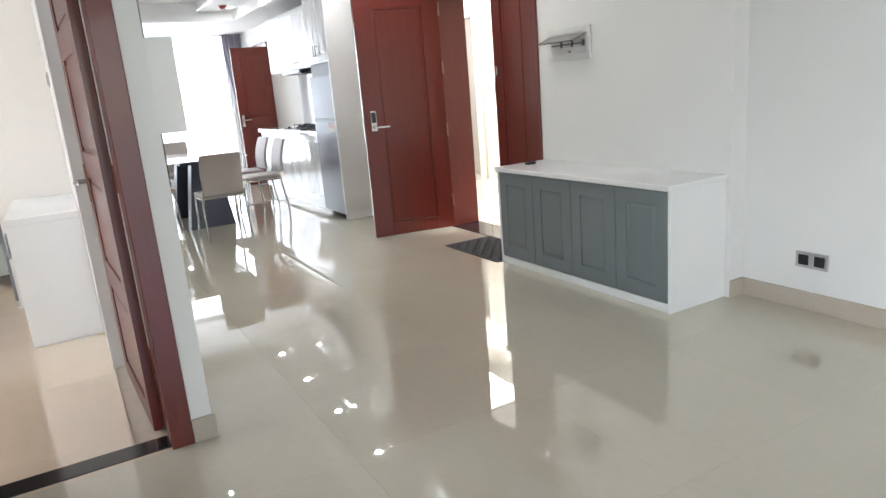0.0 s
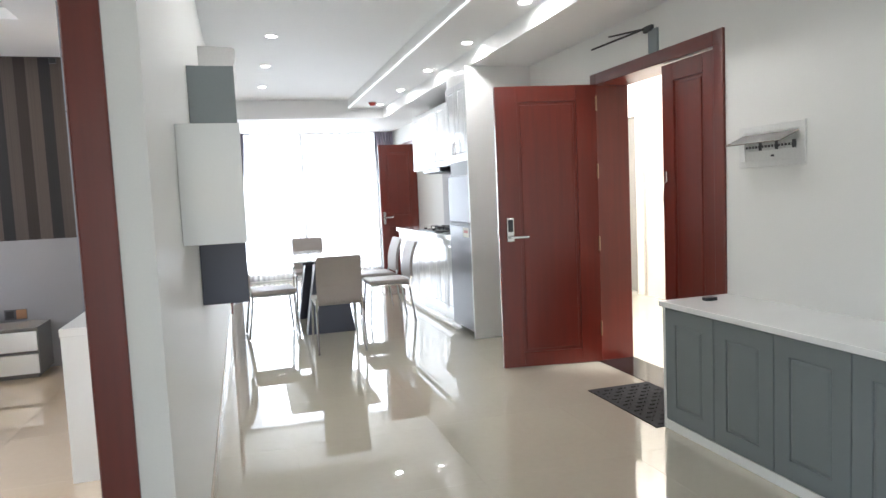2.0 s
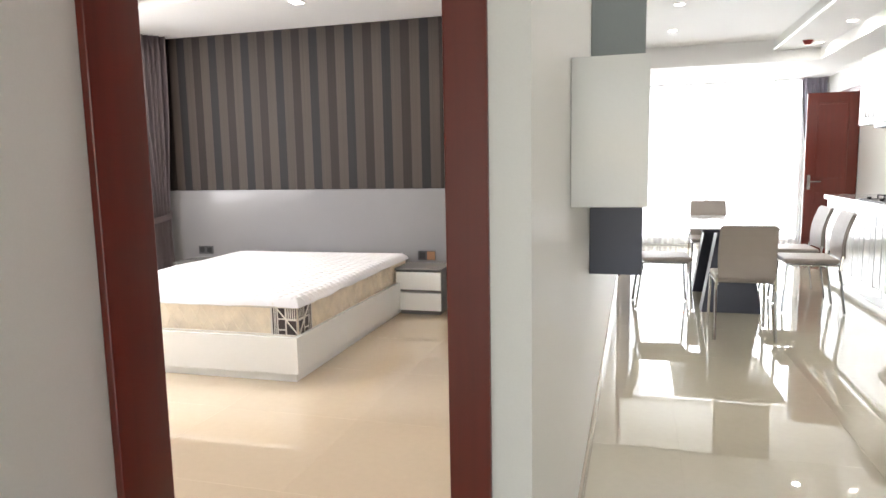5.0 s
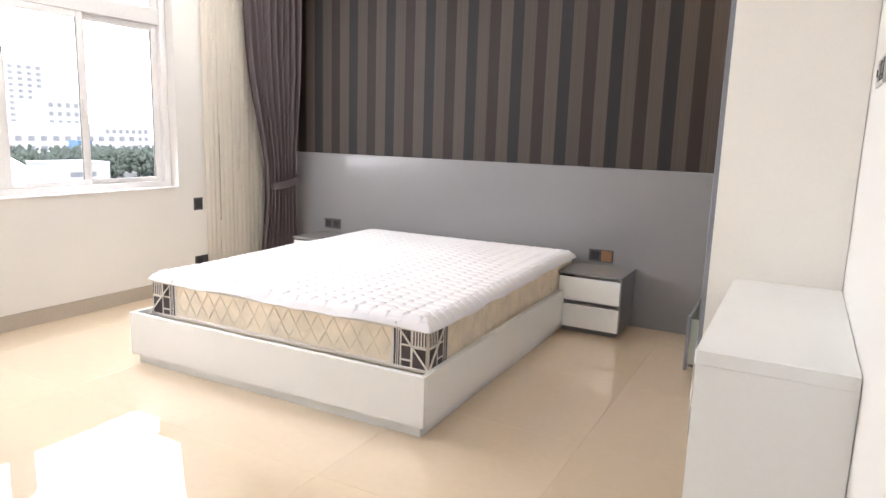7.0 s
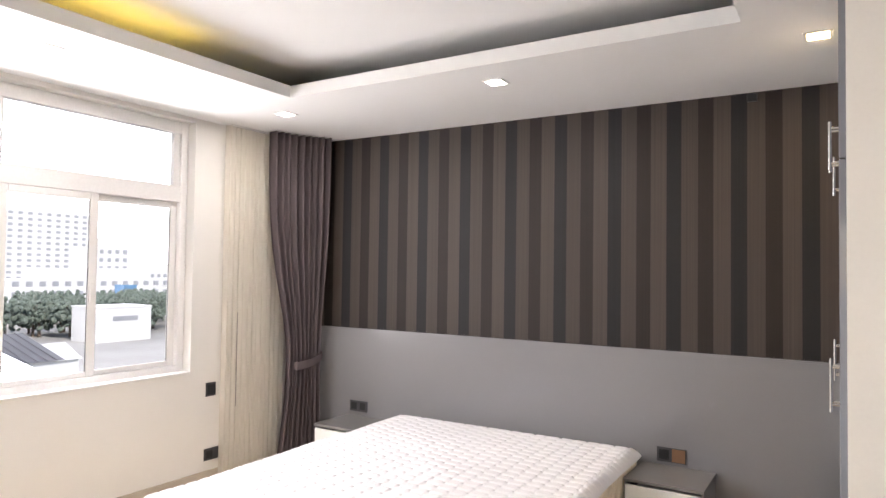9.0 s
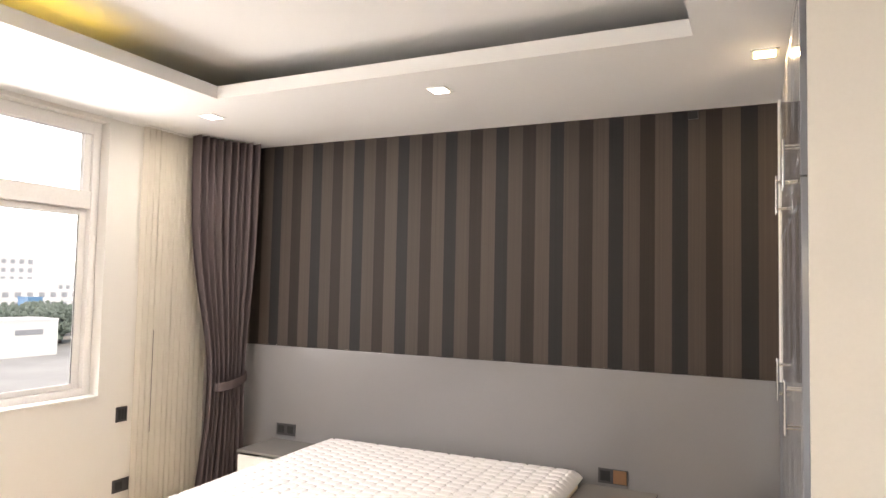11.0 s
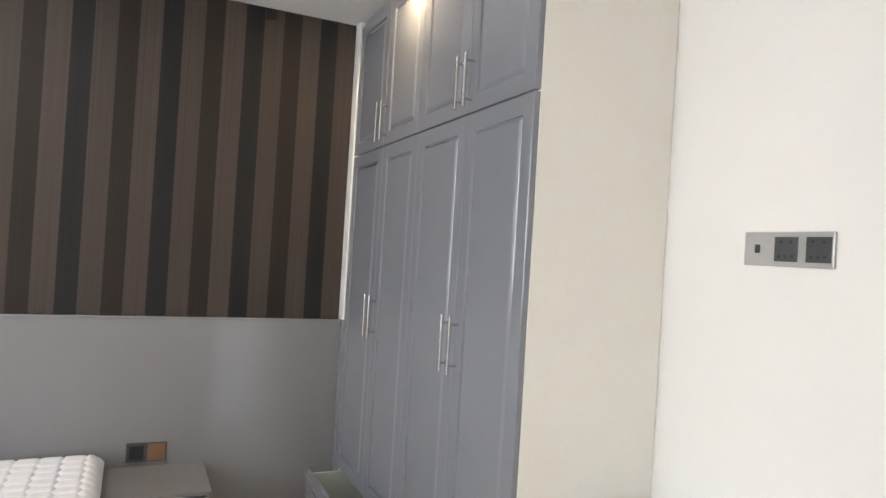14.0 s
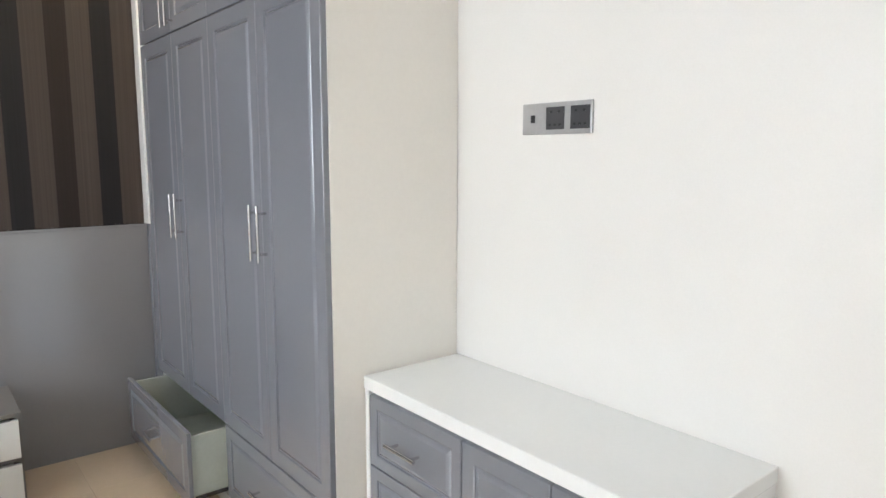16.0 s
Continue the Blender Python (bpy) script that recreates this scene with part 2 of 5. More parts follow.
def wallpaper():
    """Vertical stripes of three tones, each with fine ribs, as the paper is printed."""
    m = material("striped_wallpaper", (0.2, 0.17, 0.15), 0.56, vary=0.05, scale=5, bump=0.15, bump_scale=400, spec=0.3)
    nt = m.node_tree
    n, l = nt.nodes, nt.links
    tc = n.new("ShaderNodeTexCoord")
    sp = n.new("ShaderNodeSeparateXYZ")
    l.new(tc.outputs["Object"], sp.inputs[0])
    period = n.new("ShaderNodeMath")
    period.operation = 'MULTIPLY'
    period.inputs[1].default_value = 1 / STRIPE
    l.new(sp.outputs["X"], period.inputs[0])
    add = n.new("ShaderNodeMath")
    add.operation = 'ADD'
    add.inputs[1].default_value = 100.0 + STRIPE_SHIFT
    l.new(period.outputs[0], add.inputs[0])
    fr = n.new("ShaderNodeMath")
    fr.operation = 'FRACT'
    l.new(add.outputs[0], fr.inputs[0])
    ramp = n.new("ShaderNodeValToRGB")
    ramp.color_ramp.interpolation = 'CONSTANT'
    els = ramp.color_ramp.elements
    tones = [(0.0, (0.019, 0.0135, 0.0112)), (0.235, (0.060, 0.046, 0.040)), (0.5, (0.0125, 0.0118, 0.0125)), (0.735, (0.055, 0.042, 0.0365))]
    els[0].position, els[0].color = tones[0][0], (*tones[0][1], 1)
    els[1].position, els[1].color = tones[1][0], (*tones[1][1], 1)
    for p, c in tones[2:]:
        e = els.new(p)
        e.color = (*c, 1)
    l.new(fr.outputs[0], ramp.inputs[0])
    rib = n.new("ShaderNodeTexNoise")
    mp = n.new("ShaderNodeMapping")
    mp.inputs["Scale"].default_value = (160, 1, 0.6)
    l.new(tc.outputs["Object"], mp.inputs[0])
    l.new(mp.outputs[0], rib.inputs["Vector"])
    rib.inputs["Scale"].default_value = 1.0
    mr = n.new("ShaderNodeMapRange")
    mr.inputs["To Min"].default_value, mr.inputs["To Max"].default_value = 0.7, 1.3
    l.new(rib.outputs["Fac"], mr.inputs["Value"])
    vm = n.new("ShaderNodeVectorMath")
    vm.operation = 'SCALE'
    l.new(ramp.outputs[0], vm.inputs[0])
    l.new(mr.outputs[0], vm.inputs["Scale"])
    l.new(vm.outputs[0], n["Principled BSDF"].inputs["Base Color"])
    return m


STRIPE, STRIPE_SHIFT = 0.372, 0.6175
M_PAPER = wallpaper()


# ---------------------------------------------------------------- helpers
def box(bm, x0, y0, z0, x1, y1, z1, bevel=0.0, seg=2):
    """A box between two corners, with rounded edges."""
    r = bmesh.ops.create_cube(bm, size=1.0)
    vs = r["verts"]
    for v in vs:
        v.co = Vector(((x0 + x1) / 2 + v.co.x * (x1 - x0), (y0 + y1) / 2 + v.co.y * (y1 - y0), (z0 + z1) / 2 + v.co.z * (z1 - z0)))
    if bevel > 0:
        es = list({e for v in vs for e in v.link_edges})
        bmesh.ops.bevel(bm, geom=es, offset=bevel, segments=seg, profile=0.5, affect='EDGES')
    return bm


def boxes(*rows, bevel=0.0):
    bm = bmesh.new()
    for r in rows:
        box(bm, *r, bevel=bevel)
    return bm


def rod(bm, a, b, r, seg=12):
    """A round bar from a to b."""
    a, b = Vector(a), Vector(b)
    d = b - a
    m = Matrix.Translation((a + b) / 2) @ d.to_track_quat('Z', 'Y').to_matrix().to_4x4()
    bmesh.ops.create_cone(bm, cap_ends=True, segments=seg, radius1=r, radius2=r, depth=d.length, matrix=m)
    return bm


def tube(bm, pts, r, seg=8):
    """A bent round tube along points."""
    for a, b in zip(pts[:-1], pts[1:]):
        rod(bm, a, b, r, seg)
    for p in pts[1:-1]:
        bmesh.ops.create_uvsphere(bm, u_segments=seg, v_segments=6, radius=r, matrix=Matrix.Translation(p))
    return bm


def mesh_ob(name, bm, mat, smooth=False):
    me = bpy.data.meshes.new(name)
    bm.normal_update()
    bm.to_mesh(me)
    bm.free()
    me.materials.append(mat)
    if smooth:
        for p in me.polygons:
            p.use_smooth = True
        me.set_sharp_from_angle(angle=radians(42))
    return new(name, me)


def thing(name, label, category, group="", at=(0, 0, 0), rz=0):
    """An Empty at a thing's base, that its parts hang under."""
    ob = new(name)
    ob.empty_display_size = 0.1
    ob.matrix_world = pose(*at, 0, 0, rz)
    return tagged(ob, label, category, group)


def part(name, bm, mat, parent, label="", smooth=False):
    ob = mesh_ob(name, bm, mat, smooth)
    ob.parent = parent
    if label:
        tagged(ob, label)
    return ob


def whole(name, bm, mat, label, category, group="", smooth=False):
    return tagged(mesh_ob(name, bm, mat, smooth), label, category, group)


def structure(name, bm, mat, label="", smooth=False):
    return tagged(mesh_ob(name, bm, mat, smooth), label, "", "", "structure")


def panel_door(bm, a0, a1, z0, z1, face, depth, axis, inset=0.06, groove=0.006, sign=-1):
    """A lacquered leaf in one piece with a routed groove round a raised field. axis 'x': its face is at x=face, spans y from a0 to a1."""
    g = 0.016
    steps = [(0.0, depth), (0.0, 0.003), (0.001, 0.001), (0.003, 0.0), (inset - 0.004, 0.0), (inset - 0.001, 0.0015), (inset, groove),
             (inset + 0.003, groove + 0.001), (inset + g * 0.6, groove * 0.5), (inset + g, 0.001), (inset + g + 0.004, 0.0)]
    rings = []
    for o, d in steps:
        p = face - sign * d
        c = ((a0 + o, z0 + o), (a1 - o, z0 + o), (a1 - o, z1 - o), (a0 + o, z1 - o))
        rings.append([bm.verts.new((p, u, w) if axis == 'x' else (u, p, w)) for u, w in c])
    for r, q in zip(rings[:-1], rings[1:]):
        for k in range(4):
            bm.faces.new((r[k], r[(k + 1) % 4], q[(k + 1) % 4], q[k]))
    bm.faces.new(rings[-1])
    bm.faces.new(list(reversed(rings[0])))
    bmesh.ops.recalc_face_normals(bm, faces=bm.faces)


def bar_handle(parent, p, length, axis, out, mat=None):
    """A bar handle: a round bar on two posts; p is its middle on the door's face."""
    p, out = Vector(p), Vector(out)
    d = {'x': Vector((1, 0, 0)), 'y': Vector((0, 1, 0)), 'z': Vector((0, 0, 1))}[axis]
    bm = bmesh.new()
    c = p + out * 0.032
    rod(bm, c - d * length / 2, c + d * length / 2, 0.006)
    for s in (-1, 1):
        q = p + d * s * length * 0.36
        rod(bm, q, q + out * 0.032, 0.0045, 8)
    return part("handle", bm, mat or M_NICKEL, parent, "brushed steel bar handle", True)


# ---------------------------------------------------------------- plan
HALL_L, BED_R = 1.32, 1.03          # two faces of the wall between hall and bedroom
DOOR_Y0, DOOR_Y1 = 3.09, 3.24      # two faces of the wall with the bedroom door
HALL_R, WIN_Y = 4.135, 12.85
BED_L, BED_F = -3.46, 7.803           # window wall and head wall
LIV_L, LIV_B, LIV_R = -3.48, -3.2, 4.25
DO_L, DO_R, DO_T = 0.345, 1.155, 2.12   # clear opening of the bedroom door
Z_MAIN, Z_BEAM, Z_LOW, Z_BED, Z_TRAY, Z_TOP = 2.72, 2.60, 2.47, 2.656, 2.86, 2.95

# floors
structure("floor", boxes((LIV_L - 0.2, LIV_B - 0.2, -0.2, 6.6, DOOR_Y0 + 0.07, -0.004), (BED_R, DOOR_Y0 + 0.07, -0.2, 6.6, WIN_Y + 0.3, -0.004)), M_GROUT, "pale grout bed under polished ivory tiles")
structure("floor_bedroom", boxes((BED_L - 0.2, DOOR_Y0 + 0.07, -0.2, BED_R, BED_F + 0.15, -0.004)), M_GROUT, "pale grout bed under polished beige tiles")

# walls of hall and living room
structure("wall_hall_left", boxes((BED_R, 4.2, 0, HALL_L, WIN_Y, Z_TOP), (1.2, DOOR_Y1, 0, HALL_L, 4.2, Z_TOP)), M_WALL, "smooth white painted wall with a faint sheen")
structure("wall_bedroom_door", boxes((LIV_L, DOOR_Y0, 0, DO_L - 0.03, DOOR_Y1, Z_TOP), (DO_R + 0.03, DOOR_Y0, 0, HALL_L, DOOR_Y1, Z_TOP),
                                      (DO_L - 0.03, DOOR_Y0, DO_T + 0.03, DO_R + 0.03, DOOR_Y1, Z_TOP)), M_WALL, "white painted wall with a door opening")
structure("wall_entrance", boxes((HALL_R, 2.80, 0, HALL_R + 0.25, 4.49, Z_TOP), (HALL_R, 5.82, 0, HALL_R + 0.25, 11.20, Z_TOP), (HALL_R, 4.49, 2.14, HALL_R + 0.25, 5.82, Z_TOP),
                                  (HALL_R, 11.20, 2.14, HALL_R + 0.25, 12.0, Z_TOP), (HALL_R, 12.0, 0, HALL_R + 0.25, WIN_Y, Z_TOP)), M_WALL, "white painted wall with two door openings")
structure("wall_living_right", boxes((LIV_R, LIV_B, 0, LIV_R + 0.15, 2.80, Z_TOP)), M_WALL, "plain white painted wall")
# unseen openings cut in back and left walls for the added fill light
structure("wall_living_back", boxes((LIV_L, LIV_B - 0.15, 0, 0.35, LIV_B, Z_TOP), (3.45, LIV_B - 0.15, 0, LIV_R + 0.15, LIV_B, Z_TOP), (0.35, LIV_B - 0.15, 2.4, 3.45, LIV_B, Z_TOP)), M_WALL, "plain white painted wall")
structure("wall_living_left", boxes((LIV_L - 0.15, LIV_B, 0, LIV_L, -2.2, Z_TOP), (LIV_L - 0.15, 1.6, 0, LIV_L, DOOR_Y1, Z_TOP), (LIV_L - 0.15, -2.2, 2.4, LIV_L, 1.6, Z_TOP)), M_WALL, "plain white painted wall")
structure("wall_window_hall", boxes((BED_R, WIN_Y, 0, 1.42, WIN_Y + 0.2, Z_TOP), (3.90, WIN_Y, 0, HALL_R + 0.25, WIN_Y + 0.2, Z_TOP),
                                     (1.42, WIN_Y, 2.52, 3.90, WIN_Y + 0.2, Z_TOP), (1.42, WIN_Y, 0, 3.90, WIN_Y + 0.2, 0.06)), M_WALL, "white wall round a wide balcony window")
structure("wall_living_stub", boxes((0.17, 2.2, 0, 0.32, DOOR_Y0, Z_TOP)), M_WALL, "plain white painted wall beside the bedroom door")
# walls of the bedroom
structure("wall_head", boxes((BED_L - 0.2, BED_F, 0, BED_R, BED_F + 0.15, Z_TOP)), M_WALLB, "bedroom wall behind the bed")
structure("wallpaper", boxes((BED_L, BED_F - 0.012, 1.06, 0.515, BED_F - 0.001, Z_BED)), M_PAPER, "dark brown and taupe striped wallpaper")
W0, W1, WS, WT = 4.05, 6.668, 0.828, 2.625
structure("wall_window_bedroom", boxes((BED_L - 0.2, DOOR_Y1, 0, BED_L, W0, Z_TOP), (BED_L - 0.2, W1, 0, BED_L, BED_F, Z_TOP),
                                        (BED_L - 0.2, W0, 0, BED_L, W1, WS), (BED_L - 0.2, W0, WT, BED_L, W1, Z_TOP)), M_WALLB, "cream painted wall with a window opening")
structure("wall_bedroom_right", boxes((BED_R - 0.004, 4.2, 0, BED_R - 0.0005, BED_F, Z_TOP)), M_WALLB, "cream painted bedroom wall")
structure("wall_bedroom_near", boxes((BED_L, DOOR_Y1 + 0.0005, 0, DO_L - 0.12, DOOR_Y1 + 0.004, Z_TOP)), M_WALLB, "cream painted bedroom wall")

# ceilings
structure("ceiling_living", boxes((LIV_L, LIV_B, Z_MAIN, LIV_R + 0.15, DOOR_Y0, Z_TOP)), M_CEIL, "white painted ceiling")
structure("ceiling_hall", boxes((HALL_L, DOOR_Y0, Z_MAIN, 3.06, 10.75, Z_TOP)), M_CEIL, "white painted tray ceiling of the hall")
structure("ceiling_beam", boxes((3.06, DOOR_Y0, Z_BEAM, 3.56, 10.75, Z_TOP)), M_CEIL, "dropped white ceiling strip")
structure("ceiling_low", boxes((3.56, DOOR_Y0, Z_LOW, HALL_R, 10.75, Z_TOP), (HALL_L, 10.75, Z_LOW, HALL_R, WIN_Y, Z_TOP)), M_CEIL, "lowered white ceiling over kitchen and window")
TX0, TX1, TY0, TY1 = -2.44, 0.167, 4.25, 6.57
structure("ceiling_bedroom", boxes((BED_L, DOOR_Y1, Z_BED, TX0, BED_F, Z_BED + 0.03), (TX1, DOOR_Y1, Z_BED, BED_R, BED_F, Z_BED + 0.03),
                                    (TX0, DOOR_Y1, Z_BED, TX1, TY0, Z_BED + 0.03), (TX0, TY1, Z_BED, TX1, BED_F, Z_BED + 0.03)), M_CEIL, "white dropped ceiling border of the bedroom")
structure("ceiling_cove_lip", boxes((TX0 - 0.02, TY0 - 0.02, Z_BED + 0.0301, TX0, TY1 + 0.02, Z_BED + 0.075), (TX1, TY0 - 0.02, Z_BED + 0.0301, TX1 + 0.02, TY1 + 0.02, Z_BED + 0.075),
                                     (TX0, TY0 - 0.02, Z_BED + 0.0301, TX1, TY0, Z_BED + 0.075), (TX0, TY1, Z_BED + 0.0301, TX1, TY1 + 0.02, Z_BED + 0.075)), M_CEIL, "white upstand round the ceiling tray")
structure("ceiling_bedroom_top", boxes((BED_L, DOOR_Y1, Z_TRAY, BED_R, BED_F, Z_TOP)), M_CEIL, "white raised ceiling above the tray")


# ---------------------------------------------------------------- doors
def moulded_leaf(bm, w, h, t, panels):
    """A wooden leaf from (0,0,0) along +x, with recessed moulded panels on both faces: stiles, rails and fields as solid pieces."""
    box(bm, 0, -t / 2 + 0.010, 0, w, t / 2 - 0.010, h)
    x0, x1 = min(p[0] for p in panels), max(p[2] for p in panels)
    for s in (-1, 1):
        ya, yb = sorted((s * t / 2, s * (t / 2 - 0.012)))
        box(bm, 0, ya, 0, x0, yb, h, 0.002)
        box(bm, x1, ya, 0, w, yb, h, 0.002)
        edges = [0.0]
        for p in panels:
            edges += [p[1], p[3]]
        edges.append(h)
        for a, b in zip(edges[0::2], edges[1::2]):
            box(bm, x0, ya, a, x1, yb, b, 0.002)
        for p in panels:
            g = 0.022
            yc, yd = sorted((s * (t / 2 - 0.004), s * (t / 2 - 0.012)))
            box(bm, p[0] + g, yc, p[1] + g, p[2] - g, yd, p[3] - g, 0.004)


def lever(parent, x, z, y, s, direction):
    bm = bmesh.new()
    rod(bm, (x, y, z), (x, y + s * 0.05, z), 0.011)
    box(bm, min(x, x + direction * 0.125), y + s * 0.05 - 0.009, z - 0.009, max(x, x + direction * 0.125), y + s * 0.05 + 0.009, z + 0.009, 0.004)
    return part("lever", bm, M_NICKEL, parent, "brushed steel lever handle")


def door_frame(parent_name, label, parts, mat=M_RED):
    d = tagged(new(parent_name), label, "", "", "structure")
    for nm, rows, m in parts:
        part(nm, boxes(*rows, bevel=0.004), m, d)
    return d


# front door: frame, fixed narrow leaf, wide open leaf
fd = door_frame("door_1", "open double entrance door of varnished mahogany, one leaf closed", [
    ("jamb", [(4.118, 4.43, 0, 4.395, 4.51, 2.185)], M_RED),
    ("jamb", [(4.118, 5.80, 0, 4.395, 5.88, 2.185)], M_RED),
    ("head", [(4.118, 4.511, 2.10, 4.395, 5.799, 2.185)], M_REDH)])
bm = bmesh.new()
moulded_leaf(bm, 0.525, 2.08, 0.04, [(0.13, 0.12, 0.41, 1.97)])
fixed = part("fixed_leaf", bm, M_RED, fd, "narrow closed mahogany leaf")
fixed.matrix_world = pose(4.175, 4.513, 0.012, 0, 0, 90)
bm = bmesh.new()
box(bm, 0.475, -0.045, 1.02, 0.50, -0.02, 1.12, 0.003)
part("flush_bolt", bm, M_NICKEL, fixed, "steel flush bolt")
bm = bmesh.new()
moulded_leaf(bm, 0.775, 2.095, 0.042, [(0.16, 0.11, 0.61, 1.98)])
leaf = part("open_leaf", bm, M_RED, fd, "wide mahogany leaf standing open")
leaf.matrix_world = pose(4.115, 5.80, 0.008, 0, 0, 170.5)
bm = bmesh.new()
box(bm, 0.665, 0.021, 0.955, 0.72, 0.045, 1.135, 0.006)
lock = part("lock_plate", bm, M_NICKEL, leaf, "steel electronic lock plate")
part("lock_keypad", boxes((0.674, 0.045, 1.03, 0.711, 0.049, 1.12), bevel=0.002), M_BLACK, lock, "black lock keypad")
lever(lock, 0.692, 0.99, 0.045, 1, -1)
bm = boxes((0.665, -0.045, 0.955, 0.72, -0.021, 1.135), bevel=0.006)
part("lock_plate", bm, M_NICKEL, leaf)
part("latch", boxes((0.775, -0.012, 1.0, 0.783, 0.012, 1.05), bevel=0.002), M_NICKEL, leaf)
for z in (0.2, 0.85, 1.4, 1.9):
    bm = rod(bmesh.new(), (0.004, 0.026, z), (0.004, 0.026, z + 0.11), 0.007)
    part("hinge", bm, M_BRONZE, leaf, "steel hinge")
structure("threshold_1", boxes((4.09, 4.51, -0.0035, 4.39, 5.80, 0.004), bevel=0.001), M_STONE, "polished black granite door sill")

# bedroom door
bd = door_frame("door_2", "open bedroom door of varnished mahogany with grooved panels", [
    ("jamb", [(DO_L - 0.024, DOOR_Y0 - 0.012, 0, DO_L, DOOR_Y1 + 0.012, DO_T + 0.09)], M_RED),
    ("jamb", [(DO_R, DOOR_Y0 - 0.012, 0, DO_R + 0.085, DOOR_Y1 + 0.012, DO_T + 0.09)], M_RED),
    ("head", [(DO_L + 0.0005, DOOR_Y0 - 0.012, DO_T, DO_R - 0.0005, DOOR_Y1 + 0.012, DO_T + 0.09)], M_REDX)])
bm = bmesh.new()
moulded_leaf(bm, 0.78, 2.09, 0.04, [(0.12, 0.10, 0.66, 0.50), (0.12, 0.62, 0.66, 1.02), (0.12, 1.14, 0.66, 1.54), (0.12, 1.66, 0.66, 1.98)])
bleaf = part("open_leaf", bm, M_RED, bd, "mahogany leaf standing open into the bedroom")
bleaf.matrix_world = pose(1.132, 3.275, 0.01, 0, 0, 92.5)
lever(bleaf, 0.72, 1.0, 0.021, 1, -1)
part("lock_plate", boxes((0.70, 0.0195, 0.90, 0.74, 0.027, 1.08), bevel=0.003), M_BRONZE, bleaf)
for z in (0.25, 1.0, 1.75):
    part("hinge", boxes((-0.008, -0.024, z, 0.03, -0.0195, z + 0.11), bevel=0.001), M_BRONZE, bleaf, "bronze butt hinge")
structure("threshold_2", boxes((DO_L, DOOR_Y0 + 0.02, -0.0035, DO_R, DOOR_Y1 - 0.02, 0.004), bevel=0.001), M_STONE, "polished black granite door sill")

# kitchen end door, standing open
kd = door_frame("door_3", "open mahogany door beside the kitchen units", [
    ("jamb", [(4.115, 11.20, 0, 4.395, 11.28, 2.2)], M_RED),
    ("jamb", [(4.115, 11.92, 0, 4.395, 11.999, 2.2)], M_RED),
    ("head", [(4.115, 11.281, 2.1, 4.395, 11.919, 2.2)], M_REDH)])
bm = bmesh.new()
moulded_leaf(bm, 0.575, 2.11, 0.04, [(0.11, 0.12, 0.465, 0.9), (0.11, 1.05, 0.465, 1.99)])
kleaf = part("open_leaf", bm, M_RED, kd, "mahogany leaf standing open")
kleaf.matrix_world = pose(4.115, 11.18, 0.01, 0, 0, 180)
lever(kleaf, 0.525, 1.02, 0.02, 1, -1)
part("lock_plate", boxes((0.505, 0.019, 0.92, 0.545, 0.027, 1.1), bevel=0.003), M_NICKEL, kleaf)


# ---------------------------------------------------------------- baseboards
structure("baseboard", boxes((LIV_R - 0.012, LIV_B, 0, LIV_R, 2.788, 0.10), (4.136, 2.788, 0, LIV_R, 2.80, 0.10),
                              (DO_R + 0.086, DOOR_Y0 - 0.012, 0, HALL_L + 0.012, DOOR_Y0, 0.10), (HALL_L, DOOR_Y0 + 0.0005, 0, HALL_L + 0.012, WIN_Y, 0.10),
                              bevel=0.002), M_BASE, "polished beige tile baseboard")
structure("baseboard_bedroom", boxes((BED_L, DOOR_Y1 + 0.01, 0, BED_L + 0.012, BED_F - 0.06, 0.10), bevel=0.002), M_BASE, "polished beige tile baseboard")


# ---------------------------------------------------------------- hall things
def shoe_cabinet():
    t = thing("shoe_cabinet", "low white shoe cabinet with four slate grey panelled doors", "cabinet", at=(3.69, 2.83, 0))
    L, D, H = 1.58, 0.444, 0.708
    part("body", boxes((0.02, 0.02, 0.03, D, L - 0.02, H - 0.031)), M_WHITE, t)
    part("side_panel", boxes((0, 0, 0, D, 0.0199, H - 0.0305), bevel=0.002), M_WHITE, t)
    part("side_panel", boxes((0, L - 0.0199, 0, D, L, H - 0.0305), bevel=0.002), M_WHITE, t)
    part("top", boxes((-0.02, -0.006, H - 0.03, D, L + 0.006, H), bevel=0.004), M_WHITE, t, "glossy white top board")
    part("plinth", boxes((0.004, 0.0201, 0, 0.02, L - 0.0201, 0.05), bevel=0.001), M_WHITE, t)
    n = 4
    w = (L - 0.04) / n
    for i in range(n):
        bm = bmesh.new()
        panel_door(bm, 0.02 + i * w + 0.002, 0.02 + (i + 1) * w - 0.002, 0.055, H - 0.036, 0.0, 0.018, 'x', inset=0.085)
        part("door", bm, M_SHOE, t, "slate grey door with a routed panel")
    return t


shoe_cabinet()
bm = boxes((3.86, 4.26, 0.708, 3.93, 4.30, 0.726), bevel=0.004)
whole("door_bumper", bm, M_BLACK, "small black fitting lying on the shoe cabinet", "fitting")


def door_mat():
    t = thing("door_mat", "black ribbed rubber doormat before the entrance door", "doormat", at=(3.64, 4.41, 0))
    part("backing", boxes((0, 0, 0, 0.455, 0.76, 0.006), bevel=0.002), M_RUBBER, t)
    bm = bmesh.new()
    for i in range(8):
        for k in range(12):
            x, y = 0.035 + i * 0.05, 0.03 + k * 0.06
            d = 0.018 if (i + k) % 2 else -0.018
            rod(bm, (x, y, 0.007), (x + 0.03, y + 0.02 + d, 0.007), 0.005, 6)
    tagged(part("ribs", bm, M_RUBBER, t, "raised rubber ribs"), kind="stuff")
    return t


door_mat()


